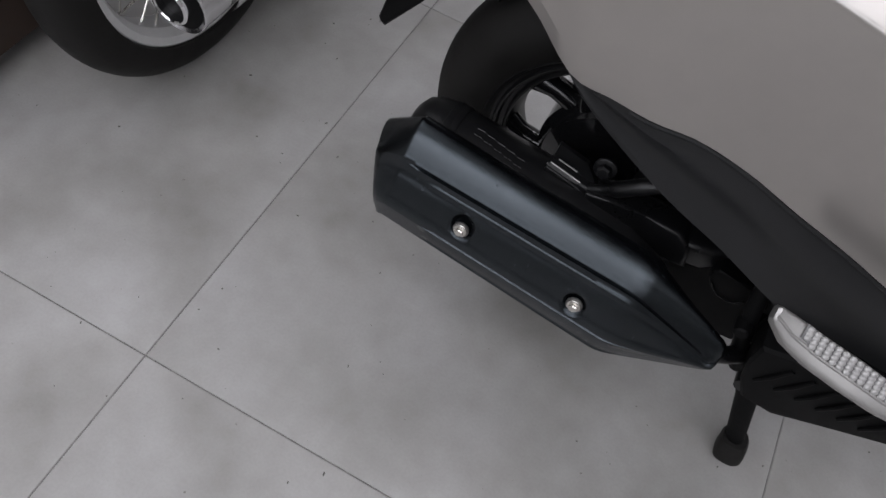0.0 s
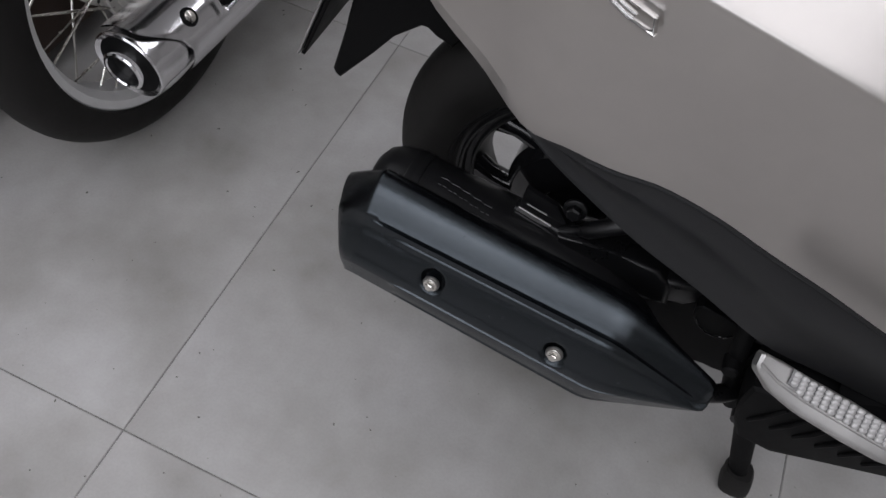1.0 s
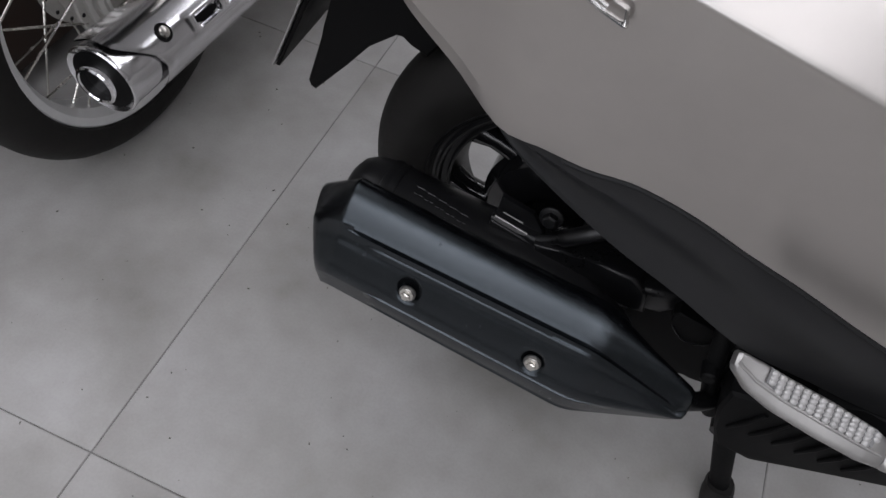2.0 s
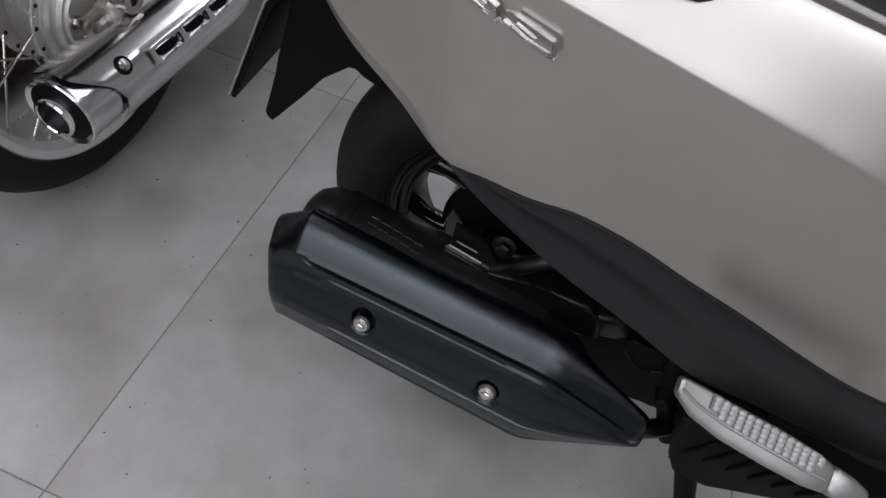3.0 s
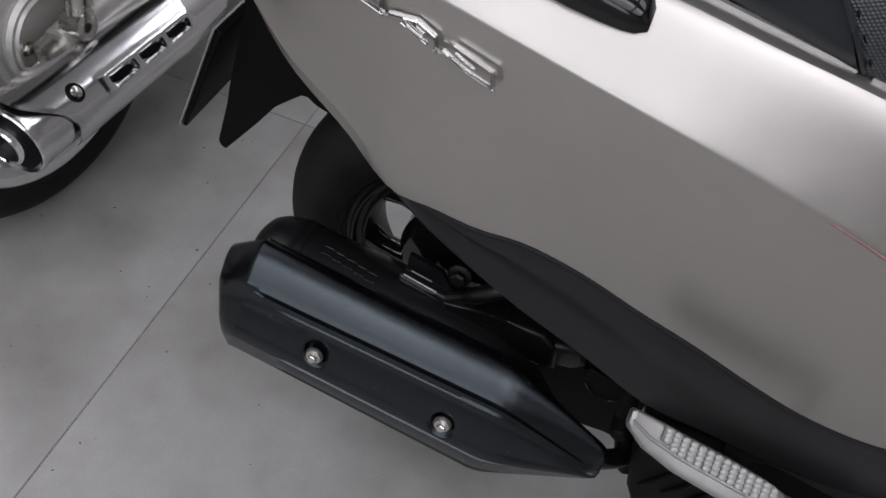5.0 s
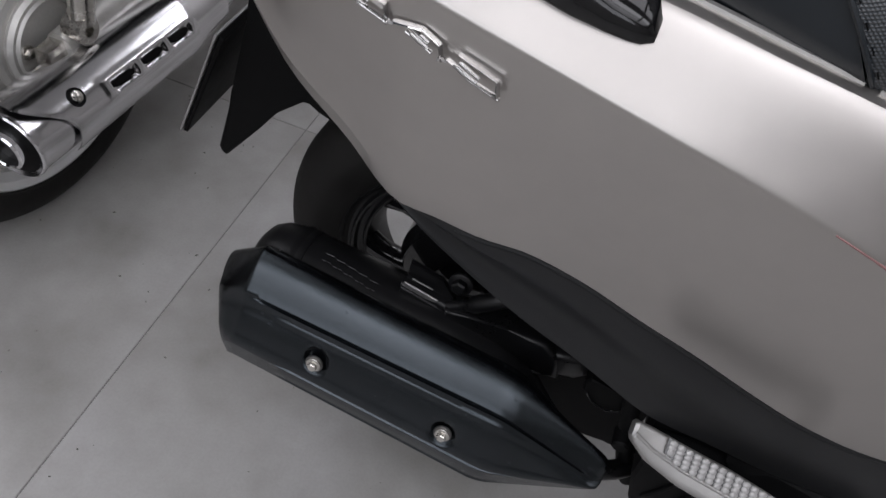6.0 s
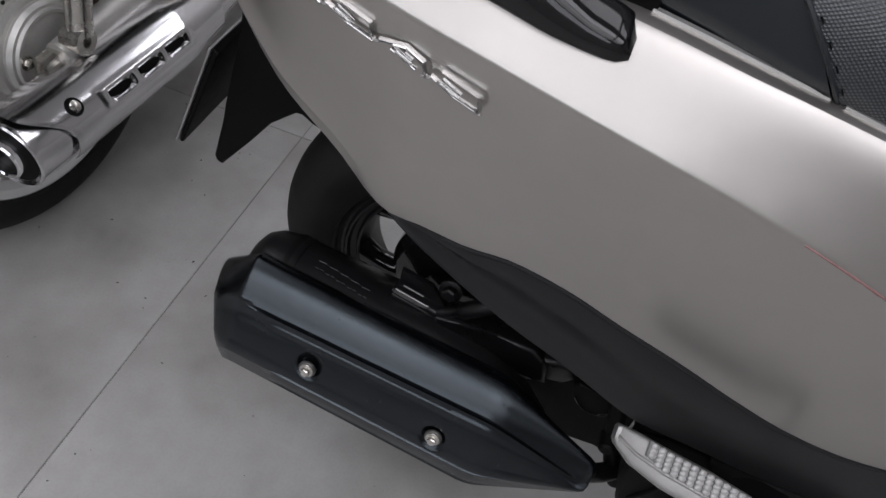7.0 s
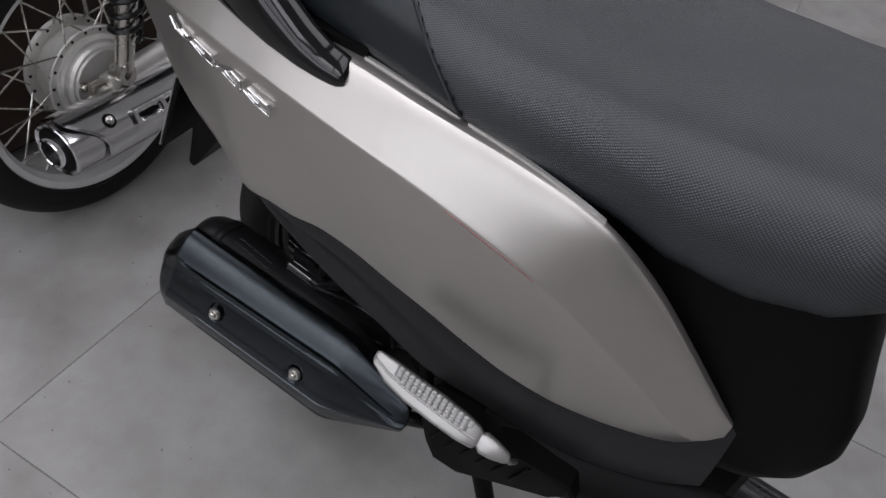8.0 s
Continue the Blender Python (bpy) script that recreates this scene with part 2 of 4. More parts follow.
def prism(poly, lo, hi, axis="y", bevel=0.002, segs=2, bm=None):
    """A plate with the outline poly (in the other two axes), from lo to hi along axis, with rounded edges."""
    bm = bm or bmesh.new()

    def at(p, h):
        return {"y": (p[0], h, p[1]), "x": (h, p[0], p[1]), "z": (p[0], p[1], h)}[axis]

    a = [bm.verts.new(at(p, lo)) for p in poly]
    b = [bm.verts.new(at(p, hi)) for p in poly]
    fs = [bm.faces.new(a), bm.faces.new(b[::-1])]
    n = len(poly)
    for i in range(n):
        fs.append(bm.faces.new((a[i], b[i], b[(i + 1) % n], a[(i + 1) % n])))
    if bevel:
        es = {e for f in fs[:2] for e in f.edges}
        bmesh.ops.bevel(bm, geom=list(es), offset=bevel, segments=segs, profile=0.7, affect="EDGES")
    return bm


def revolve(profile, centre, axis="y", n=48, bm=None, closed=True):
    """Turns a profile of (along, radius) round an axis through centre."""
    bm = bm or bmesh.new()
    c = Vector(centre)
    rows = []
    for k in range(n):
        a = 2 * math.pi * k / n
        co, si = math.cos(a), math.sin(a)
        row = []
        for h, r in profile:
            row.append(bm.verts.new(c + (Vector((r * co, h, r * si)) if axis == "y" else Vector((h, r * co, r * si)) if axis == "x" else Vector((r * co, r * si, h)))))
        rows.append(row)
    m = len(profile)
    for k in range(n):
        a, b = rows[k], rows[(k + 1) % n]
        for i in range(m if closed else m - 1):
            j = (i + 1) % m
            bm.faces.new((a[i], a[j], b[j], b[i]))
    bmesh.ops.remove_doubles(bm, verts=bm.verts, dist=1e-6)
    return bm


def hex_bolt(name, centre, out, r, parent, material, label=""):
    """A flanged hexagon screw that points along out."""
    out = Vector(out).normalized()
    u = out.orthogonal().normalized()
    v = out.cross(u)
    c = Vector(centre)
    bm = loft([ring(c, u, v, r, r, 20), ring(c + out * r * 0.25, u, v, r, r, 20), ring(c + out * r * 0.32, u, v, r * 0.85, r * 0.85, 20)])
    loft([ring(c + out * r * 0.3, u, v, r * 0.66, r * 0.66, 6), ring(c + out * r * 0.85, u, v, r * 0.66, r * 0.66, 6), ring(c + out * r * 0.98, u, v, r * 0.5, r * 0.5, 6)], bm=bm)
    return part(name, bm, material, parent, label, 30)


# ---- room ----
def room():
    x0, x1, y0, y1, th = -4.2, 4.2, -4.2, 4.4, 0.15
    for name, lo, hi in (("wall_west", (x0 - th, y0 - th, 0), (x0, y1 + th, CEILING)), ("wall_east", (x1, y0 - th, 0), (x1 + th, y1 + th, CEILING)),
                         ("wall_south", (x0, y0 - th, 0), (x1, y0, CEILING)), ("wall_north", (x0, y1, 0), (x1, y1 + th, CEILING))):
        bm = block(lo, hi, 0)
        ob = new(name, finish(bm, name, WALL_PAINT, 0))
        tagged(ob, "plain pale grey painted shop wall", "wall", kind="structure")
    bm = block((x0 - th, y0 - th, CEILING), (x1 + th, y1 + th, CEILING + th), 0)
    tagged(new("ceiling", finish(bm, "ceiling", CEILING_PAINT, 0)), "plain white painted shop ceiling", "ceiling", kind="structure")
    for lx, ly in LAMPS:
        t = thing("ceiling_light", (lx, ly, CEILING), "flat white ceiling light panel, switched on", "ceiling light", "ceiling lights")
        part("frame", block((lx - 0.62, ly - 0.445, CEILING - 0.05), (lx + 0.62, ly + 0.445, CEILING), 0.004), CEILING_PAINT, t)
        part("diffuser", block((lx - 0.6, ly - 0.425, CEILING - 0.058), (lx + 0.6, ly + 0.425, CEILING - 0.05), 0.001, 1), LIT, t, "lit white diffuser")
    bm = block((x0 - th, y0 - th, -0.12), (x1 + th, y1 + th, -0.0012), 0)
    floor = tagged(new("floor", finish(bm, "floor", GROUT, 0)), "grey cement-look porcelain tile floor with thin dark joints", "floor", kind="structure")
    S, gap = 0.8, 0.0016
    tx, ty = -0.464, -0.407
    tile_mesh = finish(block((-S / 2 + gap / 2, -S / 2 + gap / 2, -0.01), (S / 2 - gap / 2, S / 2 - gap / 2, 0), 0.0008, 1), "tile", TILE, 0)
    for i in range(-5, 6):
        for j in range(-5, 6):
            cx, cy = tx + (i + 0.5) * S, ty + (j + 0.5) * S
            if x0 < cx < x1 and y0 < cy < y1:
                ob = new("tile", tile_mesh)
                ob.parent = floor
                ob.location = (cx, cy, 0)


# ---- the scooter ----
TOP = [(-0.302, -0.114, 0.684), (-0.24, -0.134, 0.720), (-0.19, -0.148, 0.746), (-0.14, -0.153, 0.752), (0.014, -0.163, 0.742), (0.076, -0.169, 0.736), (0.132, -0.175, 0.730), (0.200, -0.178, 0.718),
       (0.266, -0.180, 0.698), (0.318, -0.173, 0.658), (0.373, -0.165, 0.598), (0.444, -0.154, 0.514)]
CREASE = [(-0.302, -0.120, 0.680), (-0.24, -0.154, 0.7065), (-0.19, -0.178, 0.7165), (-0.15, -0.1896, 0.7174), (-0.10, -0.1983, 0.711), (-0.05, -0.206, 0.7053), (0.0, -0.2124, 0.6988), (0.05, -0.2171, 0.6913), (0.10, -0.2194, 0.6819),
          (0.151, -0.2213, 0.6698), (0.2025, -0.2208, 0.6532), (0.2515, -0.2165, 0.6300), (0.3003, -0.2078, 0.5952), (0.3496, -0.1958, 0.5535), (0.3895, -0.1832, 0.5128), (0.415, -0.170, 0.492), (0.440, -0.156, 0.505)]
LOW = [
    (-0.302, -0.118, 0.675), (-0.255, -0.146, 0.66), (-0.205, -0.161, 0.602), (-0.152, -0.173, 0.568), (-0.11, -0.1849, 0.5405), (-0.075, -0.1882, 0.5405), (-0.04, -0.1913, 0.5401),
    (-0.005, -0.1935, 0.5452), (0.04, -0.1957, 0.5393), (0.085, -0.197, 0.5253), (0.134, -0.1980, 0.5114), (0.184, -0.1975, 0.4930), (0.23, -0.1945, 0.4768), (0.285, -0.1885, 0.4655),
    (0.35, -0.179, 0.4662), (0.403, -0.1685, 0.4765), (0.438, -0.155, 0.504),
]
COVER_LOW = [(-0.130, -0.160, 0.535), (-0.101, -0.170, 0.513), (-0.047, -0.174, 0.480), (0.009, -0.178, 0.453), (0.065, -0.182, 0.433), (0.118, -0.184, 0.408), (0.143, -0.182, 0.396),
             (0.200, -0.177, 0.383), (0.257, -0.173, 0.371), (0.330, -0.171, 0.372), (0.400, -0.166, 0.392), (0.450, -0.160, 0.422)]


def mirrored(p, side):
    return Vector((p[0], p[1] * side, p[2]))


def at_x(curve, x):
    return Vector((x, interp(x, [(p[0], p[1]) for p in curve]), interp(x, [(p[0], p[2]) for p in curve])))


def side_panel_rows(n=64):
    """Sections of the side panel from tail to front: seat edge, rounded shoulder, crease, flat flank, rolled lower edge."""
    a, c, b = spline(TOP, n * 4), spline(CREASE, n * 4), spline(LOW, n * 4)
    rows = []
    for i in range(n):
        x = -0.302 + (0.739) * i / (n - 1)
        t, k, l = (at_x([tuple(p) for p in cv], x) for cv in (a, c, b))
        row = []
        w = (t - k).length
        f = min(1.0, w / 0.06)
        g = max(0.0, min(1.0, (x - 0.08) / 0.14))
        # a flat ledge beside the seat, then the shoulder
        t2 = t + Vector((0, -0.0128 + 0.0083 * g, -0.0006)) * f
        c1 = t2 + Vector((0, -0.0072, -0.0026)) * f
        c2 = k.lerp(t2, 0.50) + Vector((0, -0.0012 * g, 0.0014 * g)) * f
        row += [t, t.lerp(t2, 0.4), t.lerp(t2, 0.8)]
        for u in (0.06, 0.14, 0.23, 0.33, 0.44, 0.56, 0.69, 0.82, 0.92, 1.0):
            row.append(t2 * (1 - u) ** 3 + c1 * 3 * u * (1 - u) ** 2 + c2 * 3 * u * u * (1 - u) + k * u**3)
        h = (k - l).length
        # the crease is a small fillet
        fil = min(0.0035, w * 0.06, h * 0.04)
        p0, p2 = k + (row[-2] - k).normalized() * fil if w > 1e-4 else k, k + (l - k).normalized() * fil if h > 1e-4 else k
        row.pop()
        for u in (0, 0.25, 0.5, 0.75, 1.0):
            row.append(p0 * (1 - u) ** 2 + k * 2 * u * (1 - u) + p2 * u * u)
        bulge = Vector((0, -1, 0.1)) * min(h * 0.02, 0.0022)
        hem = max(0.0, min(1.0, (-0.02 - x) / 0.08)) * min(1.0, h / 0.08)
        for u in (0.06, 0.14, 0.25, 0.4, 0.55, 0.7, 0.88, 1.0):
            row.append(k.lerp(l, u) + bulge * 4 * u * (1 - u) + Vector((0, -0.0028, 0)) * (hem if u == 0.88 else 0))
        r = min(h * 0.2, 0.009)
        row.append(l + Vector((0, r * 0.5, -r * 0.45)))
        row.append(l + Vector((0, r * 1.4, -r * 0.5)))
        row.append(l + Vector((0, r * 2.2, r * 0.1)))
        rows.append(row)
    return rows


def scooter():
    sc = thing("scooter", (0, 0, 0), "silver-grey motor scooter with black plastic covers on its centre stand", "scooter")
    rows = side_panel_rows()
    for side, name in ((1, "side_panel"), (-1, "side_panel")):
        rr = [[mirrored(p, side) for p in r] for r in rows]
        panel = part(name, sheet(rr, 0.0022, (0, side, -0.2)), SILVER, sc, "satin silver-grey painted side panel", 16)
        if side == 1:
            right_panel = panel
    # pale lips between side panel and seat
    t = spline(TOP, 200)
    for lo, hi in ((0.016, 0.122), (0.128, 0.266)):
        pts = [p for p in t if lo <= p.x <= hi]
        rr = [[p + Vector((0, -0.0024, -0.0006)), p + Vector((0, -0.0019, 0.0018)), p + Vector((0, 0.0010, 0.0023)), p + Vector((0, 0.0035, -0.003)), p + Vector((0, 0.0, -0.004))] for p in pts]
        part("panel_lip", loft(rr), LIP, right_panel, "pale silver lip along the seat")
    # a reddish rub mark along the crease
    pts = [p for p in spline(CREASE, 300) if 0.140 <= p.x <= 0.232]
    n = len(pts)
    wd = [0.0003 + 0.0006 * math.sin(math.pi * i / (n - 1)) ** 2 * (0.55 + 0.45 * math.sin(i * 1.7) * math.sin(i * 0.6)) for i in range(n)]
    part("scuff", loft([[p + Vector((0, 0.0015, w * 0.6)), p + Vector((0, -0.0004, 0.0003)), p + Vector((0, -0.0003, -w * 1.6)), p + Vector((0, 0.0015, -w * 1.6))] for p, w in zip(pts, wd)]), SCUFF, right_panel, "thin reddish rub mark")
    # dark cover under the silver panel
    lowc, cov = spline(LOW, 300), spline(COVER_LOW, 300)
    rr = []
    for i in range(60):
        x = -0.128 + 0.574 * i / 59
        l = at_x([tuple(p) for p in lowc], min(x, 0.438))
        if x > 0.438:
            l = Vector((x, -0.150, 0.504 + (x - 0.438) * 0.6))
        else:
            l.x = x
        c = min(cov, key=lambda p: abs(p.x - x)).copy()
        l += Vector((0, 0.006, 0.012))
        row = []
        for s in range(11):
            u = s / 10
            p = l.lerp(c, u)
            p.y -= 0.006 * math.sin(math.pi * u) - 0.010 * max(0, math.sin(2 * math.pi * (u - 0.42))) * (1 if 0.42 < u < 0.92 else 0) * max(0.0, min(1.0, (0.22 - x) / 0.2))
            row.append(p)
        row.append(c + Vector((0, 0.006, -0.003)))
        row.append(c + Vector((0, 0.02, 0.0)))
        rr.append(row)
    part("under_cover", sheet(rr, 0.0025, (0, 1, 0.1)), DARK_COVER, sc, "dark grey plastic cover below the side panel", 30)
    part("under_cover", sheet([[mirrored(p, -1) for p in r] for r in rr], 0.0025, (0, -1, 0.1)), DARK_COVER, sc, "", 30)
    strip = [p + Vector((0, 0.0035, -0.0045)) for p in spline(LOW, 160) if -0.06 < p.x < 0.43]
    part("cover_edge", tube(strip, 0.0028, 8), DARK_COVER, sc)
    # closed body under the seat, and its rounded black front
    secs = []
    for z, xf, w in ((0.418, 0.455, 0.118), (0.422, 0.490, 0.132), (0.436, 0.520, 0.143), (0.462, 0.542, 0.149), (0.495, 0.551, 0.150), (0.540, 0.543, 0.150), (0.60, 0.521, 0.150), (0.67, 0.497, 0.150), (0.715, 0.485, 0.145)):
        r = []
        for k in range(33):
            a = -math.pi / 2 + math.pi * k / 32
            e = 2 / 4.8
            ca, sa = math.cos(a), math.sin(a)
            r.append(Vector((0.36 + (xf - 0.36) * abs(ca) ** e, w * math.copysign(abs(sa) ** e, sa), z)))
        r += [Vector((0.22, w * 0.96, z)), Vector((0.22, -w * 0.96, z))]
        secs.append(r)
    part("front_cover", loft(secs), BLACK_PLASTIC, sc, "matt black rounded cover under the seat", 60)
    part("under_body", block((0.20, -0.105, 0.27), (0.50, 0.105, 0.445), 0.03, 3), BLACK_PLASTIC, sc)
    part("inner_body", block((-0.20, -0.128, 0.56), (0.30, 0.128, 0.718), 0.02, 3), BLACK_PLASTIC, sc)
    rr = []
    for i in range(30):
        x = 0.215 + 0.30 * i / 29
        c = at_x(COVER_LOW, min(x, 0.45))
        c.x = x
        drop = interp(x, [(0.215, 0.012), (0.27, 0.05), (0.36, 0.065), (0.515, 0.07)])
        c.z = interp(x, [(0.215, 0.378), (0.26, 0.366), (0.33, 0.366), (0.42, 0.392), (0.515, 0.41)])
        rr.append([c + Vector((0, 0.012, 0.004)), c + Vector((0, -0.004, -0.004)), c + Vector((0.01, -0.018, -drop * 0.35)), c + Vector((0.012, -0.020, -drop * 0.45)), c + Vector((0.02, -0.010, -drop)), c + Vector((0.02, 0.02, -drop - 0.003))])
    for sd in (1, -1):
        part("floor_skirt", sheet([[mirrored(p, sd) for p in r] for r in rr], 0.003, (0, sd, 0.1)), BLACK_PLASTIC, sc, "dark plastic skirt under the body")
    seat(sc)
    grab_rail(sc)
    badge(sc, right_panel)
    rear_fender(sc)
    rear_wheel(sc)
    muffler(sc)
    engine_side(sc)
    foot_peg(sc)
    centre_stand(sc)
    front_end(sc)


def front_end(sc):
    """Footboard, leg shield, front wheel and handlebar."""
    part("frame_tube", tube([(0.45, 0, 0.25), (0.80, 0, 0.20), (1.06, 0, 0.30), (1.16, 0, 0.62)], 0.024, 14), ENGINE_BLACK, sc)
    part("footboard", prism([(0.80, -0.17), (1.02, -0.19), (1.10, -0.15), (1.10, 0.15), (1.02, 0.19), (0.80, 0.17)], 0.25, 0.285, "z", 0.008, 2), DARK_COVER, sc, "dark plastic footboard")
    rr = []
    for z, x, w in ((0.28, 1.10, 0.17), (0.42, 1.13, 0.20), (0.62, 1.13, 0.22), (0.82, 1.08, 0.20), (0.95, 1.03, 0.13)):
        rr.append([Vector((x + 0.05 * math.cos(a) - 0.05, w * math.sin(a), z)) for a in [radians(-80 + 160 * k / 16) for k in range(17)]])
    part("leg_shield", sheet(rr, 0.004, (-1, 0, 0)), SILVER, sc, "silver-grey painted leg shield")
    prof = []
    for k in range(16):
        a = math.pi * (k / 15 - 0.5) * 1.25
        prof.append((0.042 * math.sin(a), 0.190 + 0.040 * math.cos(a)))
    prof += [(0.03, 0.145), (-0.03, 0.145)]
    fw = part("front_wheel", revolve(prof, (1.28, 0, 0.23), "y", 64), RUBBER, sc, "black front tyre", 40)
    part("rim", revolve([(-0.03, 0.150), (-0.02, 0.13), (0.02, 0.13), (0.03, 0.150), (0.03, 0.14), (0.02, 0.12), (-0.02, 0.12), (-0.03, 0.14)], (1.28, 0, 0.23), "y", 48), TUBE_BLACK, fw, "", 30)
    for k in range(5):
        a = radians(72 * k)
        part("spoke", tube([(1.28, 0, 0.23), (1.28 + 0.125 * math.cos(a), 0, 0.23 + 0.125 * math.sin(a))], 0.014, 10), TUBE_BLACK, fw)
    for sy in (-0.07, 0.07):
        part("fork_leg", tube([(1.28, sy, 0.23), (1.15, sy, 0.62)], 0.016, 12), ENGINE_BLACK, sc)
    part("handlebar", tube(spline([(0.90, -0.33, 0.98), (0.98, -0.16, 1.02), (1.02, 0, 1.00), (0.98, 0.16, 1.02), (0.90, 0.33, 0.98)], 24), 0.012, 12), ENGINE_BLACK, sc)
    part("headlamp_cover", loft([ring((x, 0, 1.0), (0, 1, 0), (0, 0, 1), w, h, 24, 2.6) for x, w, h in ((0.95, 0.04, 0.03), (0.98, 0.11, 0.06), (1.04, 0.12, 0.08), (1.10, 0.09, 0.06), (1.12, 0.05, 0.03))]), SILVER, sc, "silver-grey handlebar cowl")


def seat(sc):
    st = part("seat", block((0.03, -0.12, 0.70), (0.50, 0.12, 0.73), 0.01), VINYL, sc, "dark grey vinyl dual seat")

    def section(x, rear):
        zl = interp(x, [(-0.30, 0.79), (0.0, 0.745), (0.13, 0.727), (0.22, 0.708), (0.264, 0.694), (0.314, 0.668), (0.384, 0.658), (0.447, 0.670), (0.50, 0.700), (0.60, 0.735)])
        zt = interp(x, [(-0.30, 0.845), (0.0, 0.835), (0.10, 0.815), (0.25, 0.798), (0.40, 0.797), (0.55, 0.805), (0.60, 0.80)])
        w = interp(x, [(-0.30, 0.10), (-0.1, 0.150), (0.05, 0.167), (0.12, 0.178), (0.2, 0.176), (0.30, 0.170), (0.35, 0.170), (0.45, 0.158), (0.55, 0.115), (0.60, 0.07)])
        h = zt - zl
        if rear:
            prof = [(0.97, 0.0), (1.0, 0.07), (1.0, 0.30), (0.97, 0.58), (0.85, 0.85), (0.5, 0.985), (0.0, 1.0)]
        else:
            tuck = max(0.0, min(1.0, (x - 0.24) / 0.10))
            prof = [(0.965 - 0.105 * tuck, 0.0), (1.0 - 0.055 * tuck, 0.09), (1.01 - 0.01 * tuck, 0.30), (0.98, 0.56), (0.84, 0.82), (0.48, 0.965), (0.0, 1.0)]
        return [Vector((0, -w * a, zl + h * b)) for a, b in prof]

    def skin(xa, xb, n, rear, cut_a, cut_b):
        rows = []
        for i in range(n + 1):
            u = i / n
            base = section(xa + (xb - xa) * u, rear)
            m = len(base)
            row = []
            for k in range(m):
                v = k / (m - 1)
                x = (xa + cut_a * v ** 1.9) * (1 - u) + (xb + cut_b * v ** 1.9) * u
                p = section(x, rear)[k]
                p.x = x
                row.append(p)
            row = spline(row, 26)
            row += [Vector((p.x, -p.y, p.z)) for p in row[-2::-1]]
            rows.append(row)
        return rows

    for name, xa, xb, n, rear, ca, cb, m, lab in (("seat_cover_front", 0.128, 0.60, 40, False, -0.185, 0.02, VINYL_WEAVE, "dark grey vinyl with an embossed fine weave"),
                                                  ("seat_cover_rear", -0.30, 0.126, 30, True, 0.0, -0.185, VINYL, "smooth dark grey vinyl")):
        rows = skin(xa, xb, n, rear, ca, cb)
        bm = loft(rows, True, True)
        uvl = bm.loops.layers.uv.new("UVMap")
        length = {}
        for j, row in enumerate(rows):
            run = 0.0
            for i, p in enumerate(row):
                run += (p - row[i - 1]).length if i else 0.0
                length[j * len(row) + i] = run
        bm.verts.index_update()
        for f in bm.faces:
            for lp in f.loops:
                lp[uvl].uv = (lp.vert.co.x, length[lp.vert.index])
        part(name, bm, m, st, lab, 50)
        if not rear:
            seam = [p + Vector((-0.001, -0.001, 0.0015)) for p in rows[0][:50]]
            part("piping", tube(seam, 0.0016, 6), VINYL, st, "black seam piping")
            bm = bmesh.new()
            path = spline(seam, 90)
            for a, b in zip(path[::2], path[1::2]):
                d = (b - a) * 0.55
                tube([a + Vector((0.0036, -0.0003, 0.0006)), a + d + Vector((0.0036, -0.0003, 0.0006))], 0.0005, 5, bm)
            part("stitching", bm, BLACK_PLASTIC, st)


def grab_rail(sc):
    """A tall faceted bar: foot lip on the panel, outer face, ridge, sloping top facet, inner face."""
    keys = [(-0.36, (-0.080, 0.752), (-0.080, 0.835), (-0.050, 0.845), (-0.045, 0.760)), (-0.25, (-0.136, 0.738), (-0.132, 0.830), (-0.100, 0.846), (-0.095, 0.745)),
            (-0.15, (-0.178, 0.741), (-0.172, 0.815), (-0.140, 0.830), (-0.130, 0.742)), (-0.10, (-0.192, 0.735), (-0.184, 0.793), (-0.152, 0.808), (-0.140, 0.738)),
            (-0.066, (-0.197, 0.729), (-0.190, 0.770), (-0.160, 0.786), (-0.150, 0.732)), (-0.030, (-0.199, 0.724), (-0.194, 0.749), (-0.167, 0.762), (-0.160, 0.728)),
            (-0.008, (-0.198, 0.722), (-0.195, 0.740), (-0.170, 0.751), (-0.166, 0.724)), (0.006, (-0.197, 0.721), (-0.195, 0.737), (-0.170, 0.747), (-0.168, 0.723)),
            (0.0135, (-0.196, 0.722), (-0.194, 0.735), (-0.171, 0.744), (-0.170, 0.724)), (0.0165, (-0.193, 0.724), (-0.192, 0.732), (-0.173, 0.738), (-0.172, 0.726))]
    rings = []
    for i in range(61):
        x = -0.36 + 0.3765 * i / 60
        lo, r, t, b = (Vector((x, interp(x, [(k[0], k[j][0]) for k in keys]), interp(x, [(k[0], k[j][1]) for k in keys]))) for j in (1, 2, 3, 4))
        row = []
        for k in range(28):
            a = 2 * math.pi * k / 28
            u, v = (0.5 + 0.5 * math.copysign(abs(w) ** 0.58, w) for w in (math.cos(a), math.sin(a)))
            row.append(lo.lerp(b, u).lerp(r.lerp(t, u), v))
        rings.append(row)
    rail = part("grab_rail", loft(rings), GLOSS_BLACK, sc, "glossy black grab rail beside the seat", 60)
    part("rail_mount", block((-0.06, -0.165, 0.735), (0.022, -0.140, 0.752), 0.003), BLACK_PLASTIC, sc)
    return rail


